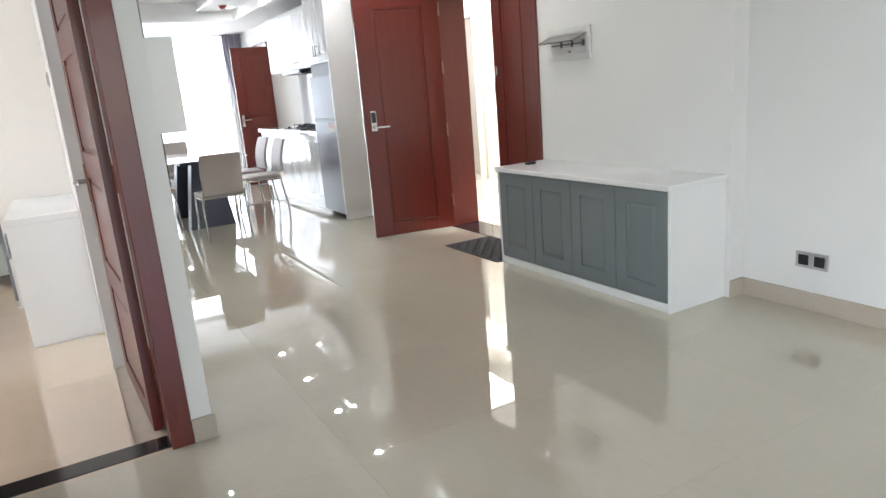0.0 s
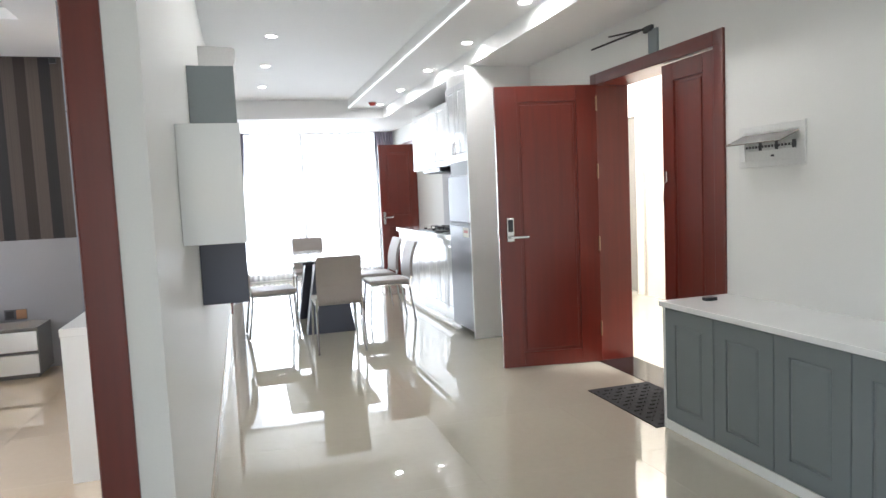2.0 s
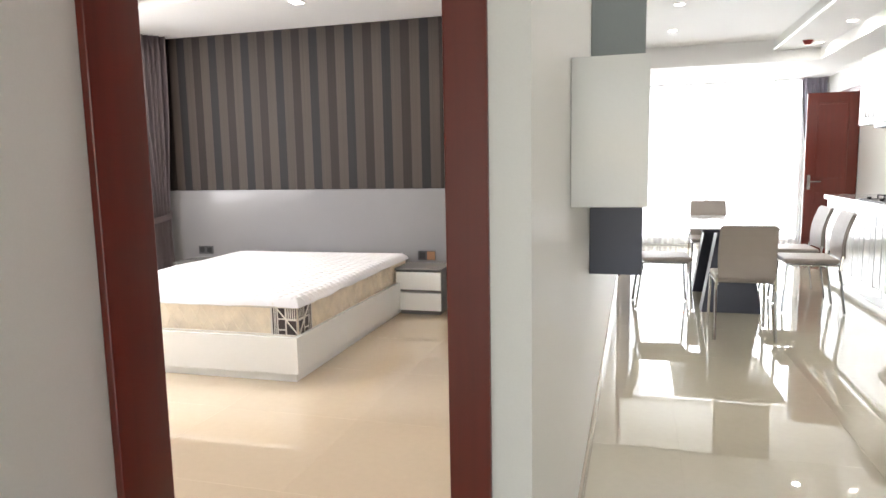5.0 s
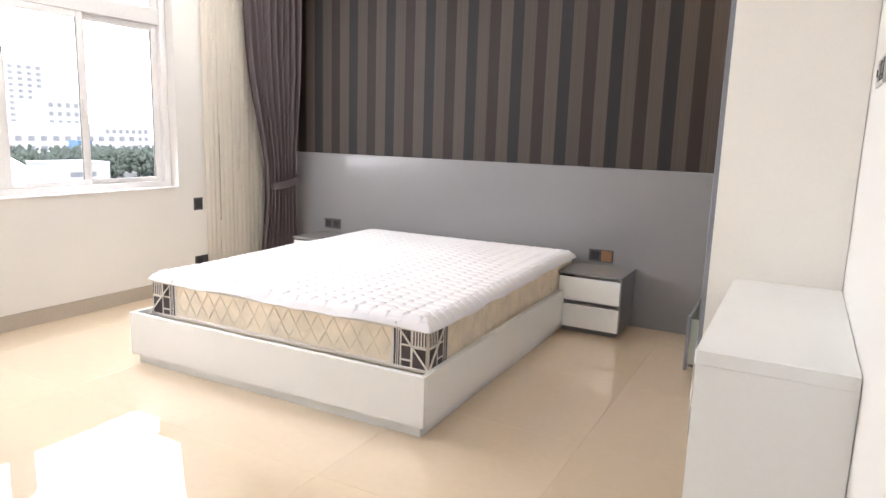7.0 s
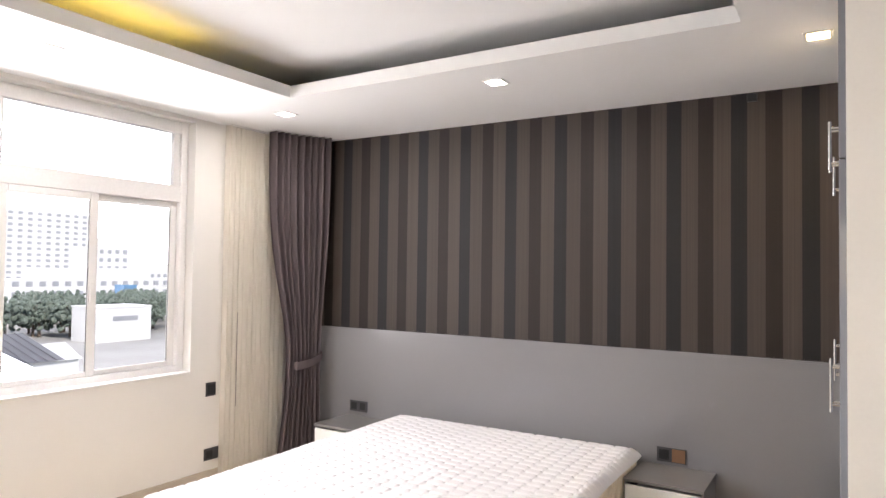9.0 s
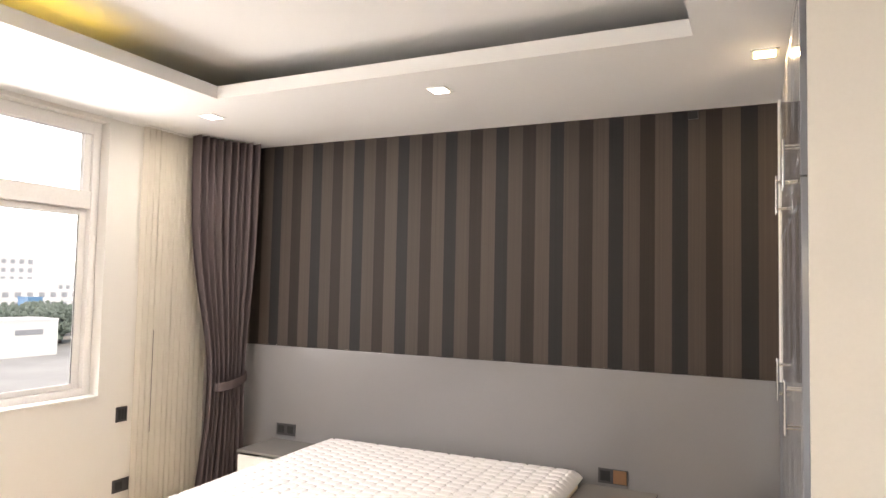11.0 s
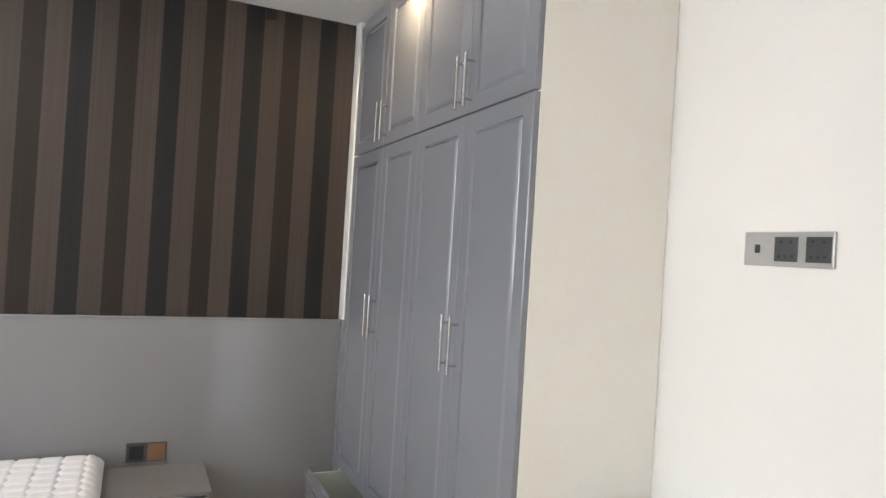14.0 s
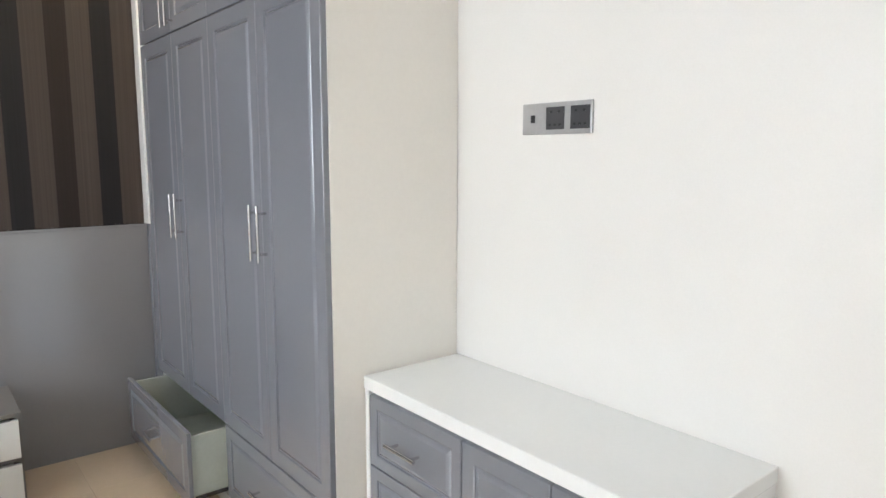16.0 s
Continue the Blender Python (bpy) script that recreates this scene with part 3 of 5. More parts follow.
def fuse_box():
    t = thing("fuse_box", "white recessed fuse box with a raised smoked cover", "fuse box", at=(4.135, 3.875, 1.405))
    w, h = 0.44, 0.215
    part("body", boxes((-0.012, 0, 0, -0.001, w, 0.035), (-0.012, 0, h - 0.035, -0.001, w, h), (-0.012, 0, 0.0351, -0.001, 0.04, h - 0.0351), (-0.012, w - 0.04, 0.0351, -0.001, w, h - 0.0351), bevel=0.002), M_PLASTIC, t)
    part("recess", boxes((-0.006, 0.04, 0.035, -0.001, w - 0.04, h - 0.035)), M_PLASTIC, t)
    for i in range(15):
        y = 0.058 + i * 0.0218
        part("breaker", boxes((-0.016, y, 0.085, -0.006, y + 0.018, 0.125), bevel=0.001), M_PLASTIC if i % 5 else M_DARKGR, t)
        part("toggle", boxes((-0.024, y + 0.005, 0.098, -0.0161, y + 0.013, 0.110), bevel=0.001), M_DARKGR, t)
    c = part("cover", boxes((-0.006, 0.0, -0.002, 0.0, w - 0.07, 0.13), bevel=0.002), M_SMOKE, t, "smoked plastic cover tilted up")
    c.matrix_local = pose(-0.014, 0.035, h - 0.045, 0, -112, 0)
    part("catch", boxes((-0.016, 0.20, 0.05, -0.006, 0.212, 0.06), bevel=0.001), M_DARKGR, t)
    return t


fuse_box()


def socket(name, label, cat, at, rz, w, h, cells, plate=M_DARKGR, cell=M_BLACK):
    """A wall plate lying in the x-z plane, its face towards -y."""
    t = thing(name, label, cat, at=at, rz=rz)
    part("plate", boxes((-w / 2, -0.009, -h / 2, w / 2, 0, h / 2), bevel=0.002), plate, t)
    for cx, cw, ch, m in cells:
        part("insert", boxes((cx - cw / 2, -0.0115, -ch / 2, cx + cw / 2, -0.0091, ch / 2), bevel=0.001), m or cell, t)
    return t


PAIR = [(-0.043, 0.055, 0.055, None), (0.043, 0.055, 0.055, None)]
socket("wall_socket", "dark double socket on the white living room wall", "socket", (LIV_R, 2.395, 0.272), -90, 0.172, 0.086, PAIR, M_PLATE)


def router():
    t = thing("wifi_router", "small grey router with two black aerials above the door", "router", at=(4.14, 5.08, 2.1855))
    part("body", boxes((-0.02, -0.05, 0, 0.012, 0.05, 0.15), bevel=0.006), M_GREEN, t)
    part("bracket", boxes((-0.03, 0.0, 0.14, 0.03, 0.09, 0.18), bevel=0.006), M_BLACK, t)
    part("aerial", rod(bmesh.new(), (-0.03, 0.07, 0.165), (-0.10, 0.62, 0.15), 0.007, 8), M_BLACK, t)
    part("aerial", rod(bmesh.new(), (-0.01, 0.07, 0.17), (-0.09, 0.40, 0.19), 0.006, 8), M_BLACK, t)
    bm = tube(bmesh.new(), [(0.01, -0.02, 0.15), (0.015, -0.04, 0.20), (0.02, -0.06, 0.215)], 0.003, 6)
    part("cable", bm, M_BLACK, t)
    return t


router()


def wall_cabinet(name, label, at, w, d, h, mat, cells, fmat):
    """A wall-hung box with its front to +x: w along y, d out from the wall."""
    t = thing(name, label, "wall cabinet", "wall cabinets in the hall", at=at)
    k = 0.018
    part("side_panel", boxes((0, 0, 0, d, k, h), bevel=0.0015), mat, t)
    part("side_panel", boxes((0, w - k, 0, d, w, h), bevel=0.0015), mat, t)
    part("top", boxes((0, k, h - k, d, w - k, h), bevel=0.001), mat, t)
    part("bottom", boxes((0, k, 0, d, w - k, k), bevel=0.001), mat, t)
    part("back", boxes((0, k, k, 0.01, w - k, h - k)), mat, t)
    for y0, y1, z0, z1 in cells:
        part("front", boxes((d - 0.016, y0, z0, d - 0.002, y1, z1), bevel=0.002), fmat, t)
    part("shelf", boxes((0.0101, k, h / 2 - 0.009, d - 0.017, w - k, h / 2 + 0.009)), mat, t)
    return t


wall_cabinet("wall_cabinet", "grey-green wall-hung cabinet with dark framed fronts", (HALL_L + 0.001, 4.72, 1.64), 0.48, 0.215, 0.36, M_GREEN, [(0.03, 0.22, 0.03, 0.33), (0.245, 0.44, 0.03, 0.33)], M_NAVY)
wall_cabinet("wall_cabinet", "white wall-hung cabinet with grey panes", (HALL_L + 0.001, 3.86, 1.195), 1.34, 0.22, 0.435, M_WHITE, [(0.04, 0.62, 0.04, 0.20), (0.04, 0.62, 0.22, 0.38), (0.68, 1.26, 0.04, 0.20), (0.68, 1.26, 0.22, 0.38)], M_PANE)
wall_cabinet("wall_cabinet", "navy blue wall-hung cabinet", (HALL_L + 0.001, 4.72, 0.853), 0.48, 0.215, 0.34, M_NAVY, [(0.03, 0.22, 0.03, 0.31), (0.245, 0.44, 0.03, 0.31)], M_NAVY)


def air_conditioner():
    t = thing("air_conditioner", "grey-white split air conditioner high on the hall wall", "air conditioner", at=(HALL_L + 0.001, 6.0, 2.147))
    prof = [(0.0, 0.0), (0.10, 0.0), (0.165, 0.012), (0.20, 0.06), (0.228, 0.13), (0.236, 0.19), (0.232, 0.212), (0.215, 0.222), (0.0, 0.228)]
    bm = bmesh.new()
    ends = [[bm.verts.new((x, y, z)) for x, z in prof] for y in (0.0, 0.85)]
    for k in range(len(prof)):
        q = (k + 1) % len(prof)
        bm.faces.new((ends[0][k], ends[0][q], ends[1][q], ends[1][k]))
    bm.faces.new(ends[0])
    bm.faces.new(ends[1][::-1])
    bmesh.ops.recalc_face_normals(bm, faces=bm.faces)
    part("body", bm, M_ACGREY, t, smooth=True)
    part("flap", boxes((0.10, 0.05, -0.014, 0.16, 0.80, -0.001), bevel=0.003), M_PLASTIC, t)
    part("grille", boxes((0.03, 0.04, 0.2285, 0.17, 0.81, 0.234), bevel=0.001), M_PLASTIC, t)
    return t


air_conditioner()


# ---------------------------------------------------------------- kitchen
def kitchen():
    y0 = 6.99
    structure("kitchen_end_panel", boxes((3.505, y0, 0, HALL_R - 0.001, y0 + 0.03, Z_LOW - 0.001), bevel=0.002), M_WHITE, "tall white panel beside the fridge")
    # fridge
    f = thing("fridge", "tall brushed steel fridge with the freezer on top", "fridge", at=(3.515, 7.03, 0))
    part("body", boxes((0.04, 0, 0.03, 0.58, 0.64, 1.51), bevel=0.006), M_DARKGR, f)
    part("lower_door", boxes((0, 0.002, 0.05, 0.039, 0.638, 1.04), bevel=0.012), M_FRIDGE, f)
    part("upper_door", boxes((0, 0.002, 1.06, 0.039, 0.638, 1.51), bevel=0.012), M_FRIDGE, f)
    part("handle_recess", boxes((-0.004, 0.02, 1.035, 0.03, 0.62, 1.065), bevel=0.003), M_BLACK, f)
    part("energy_label", boxes((-0.002, 0.06, 0.93, -0.0005, 0.22, 1.02)), M_LABELW, f, "white paper energy label")
    part("energy_label_stripe", boxes((-0.003, 0.08, 0.97, -0.0021, 0.20, 0.995)), M_RED2, f, "red bar on the label")
    for yy in (0.05, 0.59):
        part("foot", rod(bmesh.new(), (0.1, yy, 0), (0.1, yy, 0.031), 0.02), M_BLACK, f)
    # cupboard over the fridge
    u = thing("tall_upper_cabinet", "grey panelled cupboard above the fridge", "cabinet", at=(3.515, 7.021, 1.64))
    part("body", boxes((0.02, 0, 0, 0.55, 0.60, 0.829)), M_WHITE, u)
    for a in (0.002, 0.302):
        bm = bmesh.new()
        panel_door(bm, a, a + 0.295, 0.02, 0.71, 0.0, 0.019, 'x', inset=0.06)
        d = part("door", bm, M_GLOSSW, u)
        bar_handle(d, (0.0, 0.27 if a < 0.1 else 0.33, 0.12), 0.12, 'z', (-1, 0, 0))
    # solid dark block takes the place of the shade in the open gap
    part("filler", boxes((0.0201, 0, -0.13, 0.55, 0.60, -0.0005)), M_DARKGR, u, "dark block for the shaded gap above the fridge")
    # upper units
    for i in range(3):
        c = thing("upper_cabinet", "glossy pale panelled kitchen wall cupboard", "cabinet", "kitchen wall cupboards", at=(3.74, 7.625 + i * 0.74, 1.65))
        part("body", boxes((0.02, 0.001, 0, 0.359, 0.739, 0.70)), M_WHITE, c)
        for a in (0.003, 0.372):
            bm = bmesh.new()
            panel_door(bm, a, a + 0.365, 0.005, 0.695, 0.0, 0.019, 'x', inset=0.06)
            d = part("door", bm, M_GLOSSW, c)
            bar_handle(d, (0.0, 0.33 if a < 0.1 else 0.41, 0.12), 0.12, 'z', (-1, 0, 0))
    # base units
    for i in range(4):
        c = thing("base_cabinet", "glossy white kitchen base unit", "cabinet", "kitchen base units", at=(3.56, 7.69 + i * 0.61, 0))
        part("body", boxes((0.02, 0.001, 0.1, 0.509, 0.609, 0.87)), M_WHITE, c)
        part("plinth", boxes((0.05, 0.001, 0, 0.07, 0.609, 0.0995)), M_WHITE, c)
        for a in (0.003, 0.307):
            bm = bmesh.new()
            panel_door(bm, a, a + 0.30, 0.105, 0.865, 0.0, 0.019, 'x', inset=0.055)
            part("door", bm, M_GLOSSW, c)
    whole("worktop", boxes((3.53, 7.68, 0.8705, HALL_R - 0.001, 10.16, 0.92), bevel=0.004), M_GLOSSW, "polished white stone kitchen worktop", "worktop")
    whole("splashback", boxes((HALL_R - 0.008, 7.68, 0.921, HALL_R - 0.001, 9.85, 1.645)), M_GLOSSW, "glossy white kitchen splashback", "splashback")
    # hood
    h = thing("cooker_hood", "slim steel cooker hood under the cupboards", "cooker hood", at=(3.66, 8.4, 1.595))
    part("canopy", boxes((0, 0, 0, 0.38, 0.70, 0.05), bevel=0.01), M_STEEL, h)
    part("filter", boxes((0.05, 0.05, -0.008, 0.33, 0.65, -0.0005), bevel=0.002), M_DARKGR, h)
    # hob
    g = thing("gas_hob", "black glass gas hob with two burners", "hob", at=(3.58, 8.4, 0.9205))
    part("glass_top", boxes((0, 0, 0, 0.42, 0.72, 0.012), bevel=0.003), M_BLACK, g)
    for yy in (0.19, 0.53):
        bm = rod(bmesh.new(), (0.21, yy, 0.0121), (0.21, yy, 0.035), 0.045, 16)
        part("burner", bm, M_DARKGR, g)
        bm = bmesh.new()
        for k in range(4):
            a = k * math.pi / 2 + 0.78
            rod(bm, (0.21 + 0.03 * math.cos(a), yy + 0.03 * math.sin(a), 0.045), (0.21 + 0.12 * math.cos(a), yy + 0.12 * math.sin(a), 0.045), 0.006, 6)
            rod(bm, (0.21 + 0.12 * math.cos(a), yy + 0.12 * math.sin(a), 0.012), (0.21 + 0.12 * math.cos(a), yy + 0.12 * math.sin(a), 0.05), 0.006, 6)
        part("pan_support", bm, M_BLACK, g)
        part("knob", rod(bmesh.new(), (0.03, yy, 0.0121), (0.03, yy, 0.035), 0.018), M_BLACK, g)


kitchen()


# ---------------------------------------------------------------- dining
def dining_table():
    t = thing("dining_table", "dining table with a pale glass top on a dark trapezoid base", "table", at=(2.32, 8.57, 0))
    part("tabletop", boxes((-0.45, -0.72, 0.738, 0.45, 0.72, 0.75), bevel=0.004), M_GLOSSW, t, "thin pale glass top")
    for y in (-0.60, 0.36):
        bm = bmesh.new()
        v = []
        for yy in (y, y + 0.20):
            v.append([bm.verts.new((sx * hw, yy, z)) for sx, hw, z in ((-1, 0.24, 0), (1, 0.24, 0), (1, 0.13, 0.70), (-1, 0.13, 0.70))])
        a, b = v
        bm.faces.new(a[::-1])
        bm.faces.new(b)
        for i in range(4):
            bm.faces.new((a[i], a[(i + 1) % 4], b[(i + 1) % 4], b[i]))
        bmesh.ops.recalc_face_normals(bm, faces=bm.faces)
        part("pedestal", bm, M_NAVY, t, "dark tapered pedestal")
    part("sub_frame", boxes((-0.25, -0.60, 0.7005, 0.25, 0.56, 0.7375), bevel=0.004), M_NAVY, t)
    return t


dining_table()


def dining_chair():
    """Facing +y, its back at y=-0.22."""
    t = thing("dining_chair", "taupe leatherette dining chair on slim chrome legs", "chair", "chairs round the dining table")
    part("seat", boxes((-0.205, -0.20, 0.43, 0.205, 0.23, 0.475), bevel=0.018), M_LEATHER, t)
    bm = bmesh.new()
    n = 9
    rows = []
    for i in range(n + 1):
        u = i / n
        z = 0.47 + 0.39 * u
        y = -0.215 - 0.07 * u + 0.03 * math.sin(u * math.pi)
        w = 0.19 + 0.005 * math.sin(u * math.pi)
        rows.append([bm.verts.new(p) for p in ((-w, y, z), (w, y, z), (w, y - 0.03, z), (-w, y - 0.03, z))])
    for a, b in zip(rows[:-1], rows[1:]):
        for k in range(4):
            bm.faces.new((a[k], a[(k + 1) % 4], b[(k + 1) % 4], b[k]))
    bm.faces.new(rows[0][::-1])
    bm.faces.new(rows[-1])
    bmesh.ops.recalc_face_normals(bm, faces=bm.faces)
    bmesh.ops.bevel(bm, geom=[e for e in bm.edges if len(e.link_faces) == 2 and e.calc_face_angle(0) > 0.8], offset=0.01, segments=2, affect='EDGES')
    part("backrest", bm, M_LEATHER, t)
    for sx in (-1, 1):
        part("leg", tube(bmesh.new(), [(sx * 0.195, 0.20, 0.43), (sx * 0.205, 0.23, 0.011)], 0.011), M_CHROME, t, "chrome leg", True)
        part("leg", tube(bmesh.new(), [(sx * 0.195, -0.22, 0.50), (sx * 0.20, -0.20, 0.38), (sx * 0.205, -0.25, 0.011)], 0.011), M_CHROME, t, "chrome leg", True)
        part("side_rail", rod(bmesh.new(), (sx * 0.19, -0.2, 0.42), (sx * 0.19, 0.2, 0.42), 0.01), M_CHROME, t, "chrome rail", True)
    return t


chair = dining_chair()
chair.matrix_world = pose(2.285, 7.22, 0, 0, 0, 0)
for x, y, rz in ((2.31, 9.74, 180), (1.76, 8.2, -86), (2.97, 8.27, 90), (2.97, 8.95, 92)):
    copy_thing(chair, pose(x, y, 0, 0, 0, rz))


# ---------------------------------------------------------------- windows and curtains
def cloth(x0, y0, x1, y1, z0, z1, folds, depth, seed=0, gather=None, n_u=None, thick=True):
    """A hanging curtain from (x0,y0) to (x1,y1), folded in waves; gather: (height, share of the width, side)."""
    rnd = random.Random(seed)
    bm = bmesh.new()
    nu, nv = n_u or folds * 10, 26
    a, b = Vector((x0, y0, 0)), Vector((x1, y1, 0))
    d = (b - a)
    nrm = Vector((-d.y, d.x, 0)).normalized()
    ph = [rnd.uniform(-0.5, 0.5) for _ in range(folds + 2)]
    grid = []
    for j in range(nv + 1):
        v = j / nv
        z = z0 + (z1 - z0) * v
        row = []
        share, side = 1.0, 0.0
        if gather:
            gz, gs, gside = gather
            k = (z - gz)
            share = 1 - (1 - gs) * math.exp(-(k / (0.75 if k > 0 else 1.1)) ** 2)
            side = gside
        for i in range(nu + 1):
            u = i / nu
            s = u * folds
            kf = int(min(s, folds))
            w = math.sin(2 * math.pi * s + ph[kf] * math.sin(math.pi * (s - kf))) + 0.3 * math.sin(4.7 * s + 3 * ph[0] + v * 1.5)
            uu = side + (u - side) * share
            p = a + d * uu + nrm * depth * w * (0.75 + 0.25 * v) * (0.55 + 0.45 * share)
            row.append(bm.verts.new((p.x, p.y, z + 0.004 * math.sin(9 * u))))
        grid.append(row)
    for r, q in zip(grid[:-1], grid[1:]):
        for i in range(nu):
            bm.faces.new((r[i], r[i + 1], q[i + 1], q[i]))
    return bm


def hall_window():
    w = tagged(new("window_1"), "wide white-framed balcony window with open glazing", "", "", "structure")
    part("window_frame", boxes((1.42, WIN_Y + 0.05, 0.06, 1.48, WIN_Y + 0.12, 2.52), (3.84, WIN_Y + 0.05, 0.06, 3.90, WIN_Y + 0.12, 2.52),
                               (1.481, WIN_Y + 0.05, 2.46, 3.839, WIN_Y + 0.12, 2.52), (1.481, WIN_Y + 0.05, 0.06, 3.839, WIN_Y + 0.12, 0.12),
                               (2.54, WIN_Y + 0.05, 0.121, 2.60, WIN_Y + 0.12, 2.459), bevel=0.004), M_PVC, w)
    for a, b in ((1.481, 2.539), (2.601, 3.839)):
        g = part("pane", boxes((a, WIN_Y + 0.08, 0.121, b, WIN_Y + 0.088, 2.459)), M_GLASS, w)
        g.visible_shadow = False


hall_window()
c = thing("hall_curtain", "slate grey curtain drawn aside at the balcony window", "curtain", "curtains at the balcony window", at=(0, 0, 0))
part("drape", cloth(1.325, 12.70, 1.64, 12.70, 0.02, 2.465, 6, 0.028, 3, (0.95, 0.62, 0.0)), M_CURTAINH, c, smooth=True)
part("heading", boxes((1.33, 12.66, 2.4655, 1.64, 12.74, 2.4695)), M_CURTAINH, c)
c = thing("hall_curtain", "slate grey curtain drawn aside at the balcony window", "curtain", "curtains at the balcony window", at=(0, 0, 0))
part("drape", cloth(3.80, 12.70, 4.12, 12.70, 0.02, 2.465, 6, 0.028, 4, (0.95, 0.62, 1.0)), M_CURTAINH, c, smooth=True)
c = thing("sheer_curtain", "thin white sheer curtain at the balcony window", "curtain", "curtains at the balcony window", at=(0, 0, 0))
part("drape", cloth(1.45, 12.79, 3.86, 12.79, 0.02, 2.465, 30, 0.015, 5), M_SHEERH, c, smooth=True)


# ---------------------------------------------------------------- lamps
def downlight(at, mat, round_=True, group="downlights in the ceiling", power=0.0, colour=(1, 0.95, 0.88)):
    t = thing("downlight", "small lit recessed ceiling downlight with a white rim", "ceiling light", group, at=at)
    bm = bmesh.new()
    if round_:
        bmesh.ops.create_cone(bm, cap_ends=True, segments=24, radius1=0.055, radius2=0.052, depth=0.006, matrix=Matrix.Translation((0, 0, -0.003)))
        part("rim", bm, M_PLASTIC, t)
        bm = bmesh.new()
        bmesh.ops.create_cone(bm, cap_ends=True, segments=24, radius1=0.041, radius2=0.041, depth=0.003, matrix=Matrix.Translation((0, 0, -0.0078)))
        part("diffuser", bm, mat, t)
    else:
        part("rim", boxes((-0.06, -0.06, -0.006, 0.06, 0.06, 0), bevel=0.002), M_PLASTIC, t)
        part("diffuser", boxes((-0.044, -0.044, -0.0085, 0.044, 0.044, -0.0062)), mat, t)
    if power:
        l = area_lamp("downlight_lamp", pose(at[0], at[1], at[2] - 0.02), 0.08, 0.08, power, colour, 'DISK')
    return t


for y in (4.60, 5.86, 7.12, 8.38, 9.64):
    downlight((1.86, y, Z_MAIN), M_LAMP, True, power=2.2)
for x, y in ((-2.775, 6.87), (-1.148, 6.875), (-2.81, 5.29)):
    downlight((x, y, Z_BED), M_LAMP, False, "downlights in the bedroom ceiling", power=5)
downlight((0.44, 6.90, Z_BED), M_LAMPW, False, "downlights in the bedroom ceiling", power=5, colour=(1.0, 0.75, 0.42))
for y in (4.35, 5.5, 6.68, 7.9, 9.1, 10.3):
    downlight((3.43, y, Z_BEAM), M_LAMP, True, "downlights along the ceiling step", power=3.5)
structure("cove_led", boxes((TX0 - 0.10, 5.0, Z_BED + 0.0305, TX0 - 0.06, 5.9, Z_BED + 0.04)), M_LED, "glowing yellow cove light strip")
structure("cove_led_hall", boxes((3.045, DOOR_Y0 + 0.2, Z_BEAM + 0.004, 3.0595, 10.7, Z_BEAM + 0.012)), M_LEDW, "white light line along the ceiling step")
t = thing("smoke_detector", "small red smoke detector on the ceiling", "smoke detector", at=(3.28, 10.1, Z_BEAM))
bm = bmesh.new()
bmesh.ops.create_cone(bm, cap_ends=True, segments=20, radius1=0.03, radius2=0.055, depth=0.04, matrix=Matrix.Translation((0, 0, -0.028)))
part("sensor", bm, M_RED2, t, "red sensor cap")
part("base", rod(bmesh.new(), (0, 0, -0.008), (0, 0, 0), 0.06, 20), M_PLASTIC, t)


# ---------------------------------------------------------------- lobby beyond the entrance
M_LOBBY = material("lobby_cream_tile", (0.72, 0.66, 0.58), 0.2, vary=0.04, scale=2)
# gap from y 4.7 to 6.5 is unseen, made for the added fill
structure("lobby_wall", boxes((6.2, 3.6, 0, 6.35, 4.7, 2.9), (6.2, 4.7, 0, 6.35, 6.5, 0.5), (6.2, 4.7, 2.4, 6.35, 6.5, 2.9), (6.2, 6.5, 0, 6.35, 8.42, 2.9), (6.2, 9.31, 0, 6.35, 10.2, 2.9), (6.2, 8.42, 2.18, 6.35, 9.31, 2.9), (4.35, 10.05, 0, 6.2, 10.2, 2.9), (4.35, 3.6, 0, 6.2, 3.75, 2.9)), M_LOBBY, "cream tiled lobby wall")
structure("lobby_ceiling", boxes((4.35, 3.6, 2.9, 6.35, 10.2, 2.95)), M_CEIL, "white lobby ceiling")
ld = tagged(new("door_4"), "steel lift door in a cream stone surround", "", "", "structure")
part("surround", boxes((6.16, 8.28, 0, 6.2, 8.42, 2.30), (6.16, 9.31, 0, 6.2, 9.45, 2.30), (6.16, 8.421, 2.18, 6.2, 9.309, 2.30), bevel=0.004), M_LOBBY, ld)
part("door_frame", boxes((6.215, 8.421, 0, 6.28, 8.46, 2.179), (6.25, 8.4605, 0, 6.29, 8.52, 2.179), bevel=0.003), M_STEEL, ld)
part("lift_door", boxes((6.27, 8.5205, 0, 6.30, 9.309, 2.179), bevel=0.002), M_LIFT, ld, "brushed steel lift door")

# storey number over the lift
sg = thing("floor_sign", "pale grey storey sign with the number 9", "sign", at=(6.2, 8.88, 2.53))
part("plate", boxes((-0.008, -0.15, -0.13, -0.0005, 0.15, 0.13), bevel=0.003), M_SIGN, sg)
cu = bpy.data.curves.new("digit", 'FONT')
cu.body, cu.size, cu.extrude, cu.align_x, cu.align_y = "9", 0.24, 0.0015, 'CENTER', 'CENTER'
dg = new("digit", cu)
cu.materials.append(M_PLASTIC)
dg.parent = sg
dg.matrix_local = Matrix.Translation((-0.0105, 0.0, 0.03)) @ pose(0, 0, 0, 90, 0, -90)
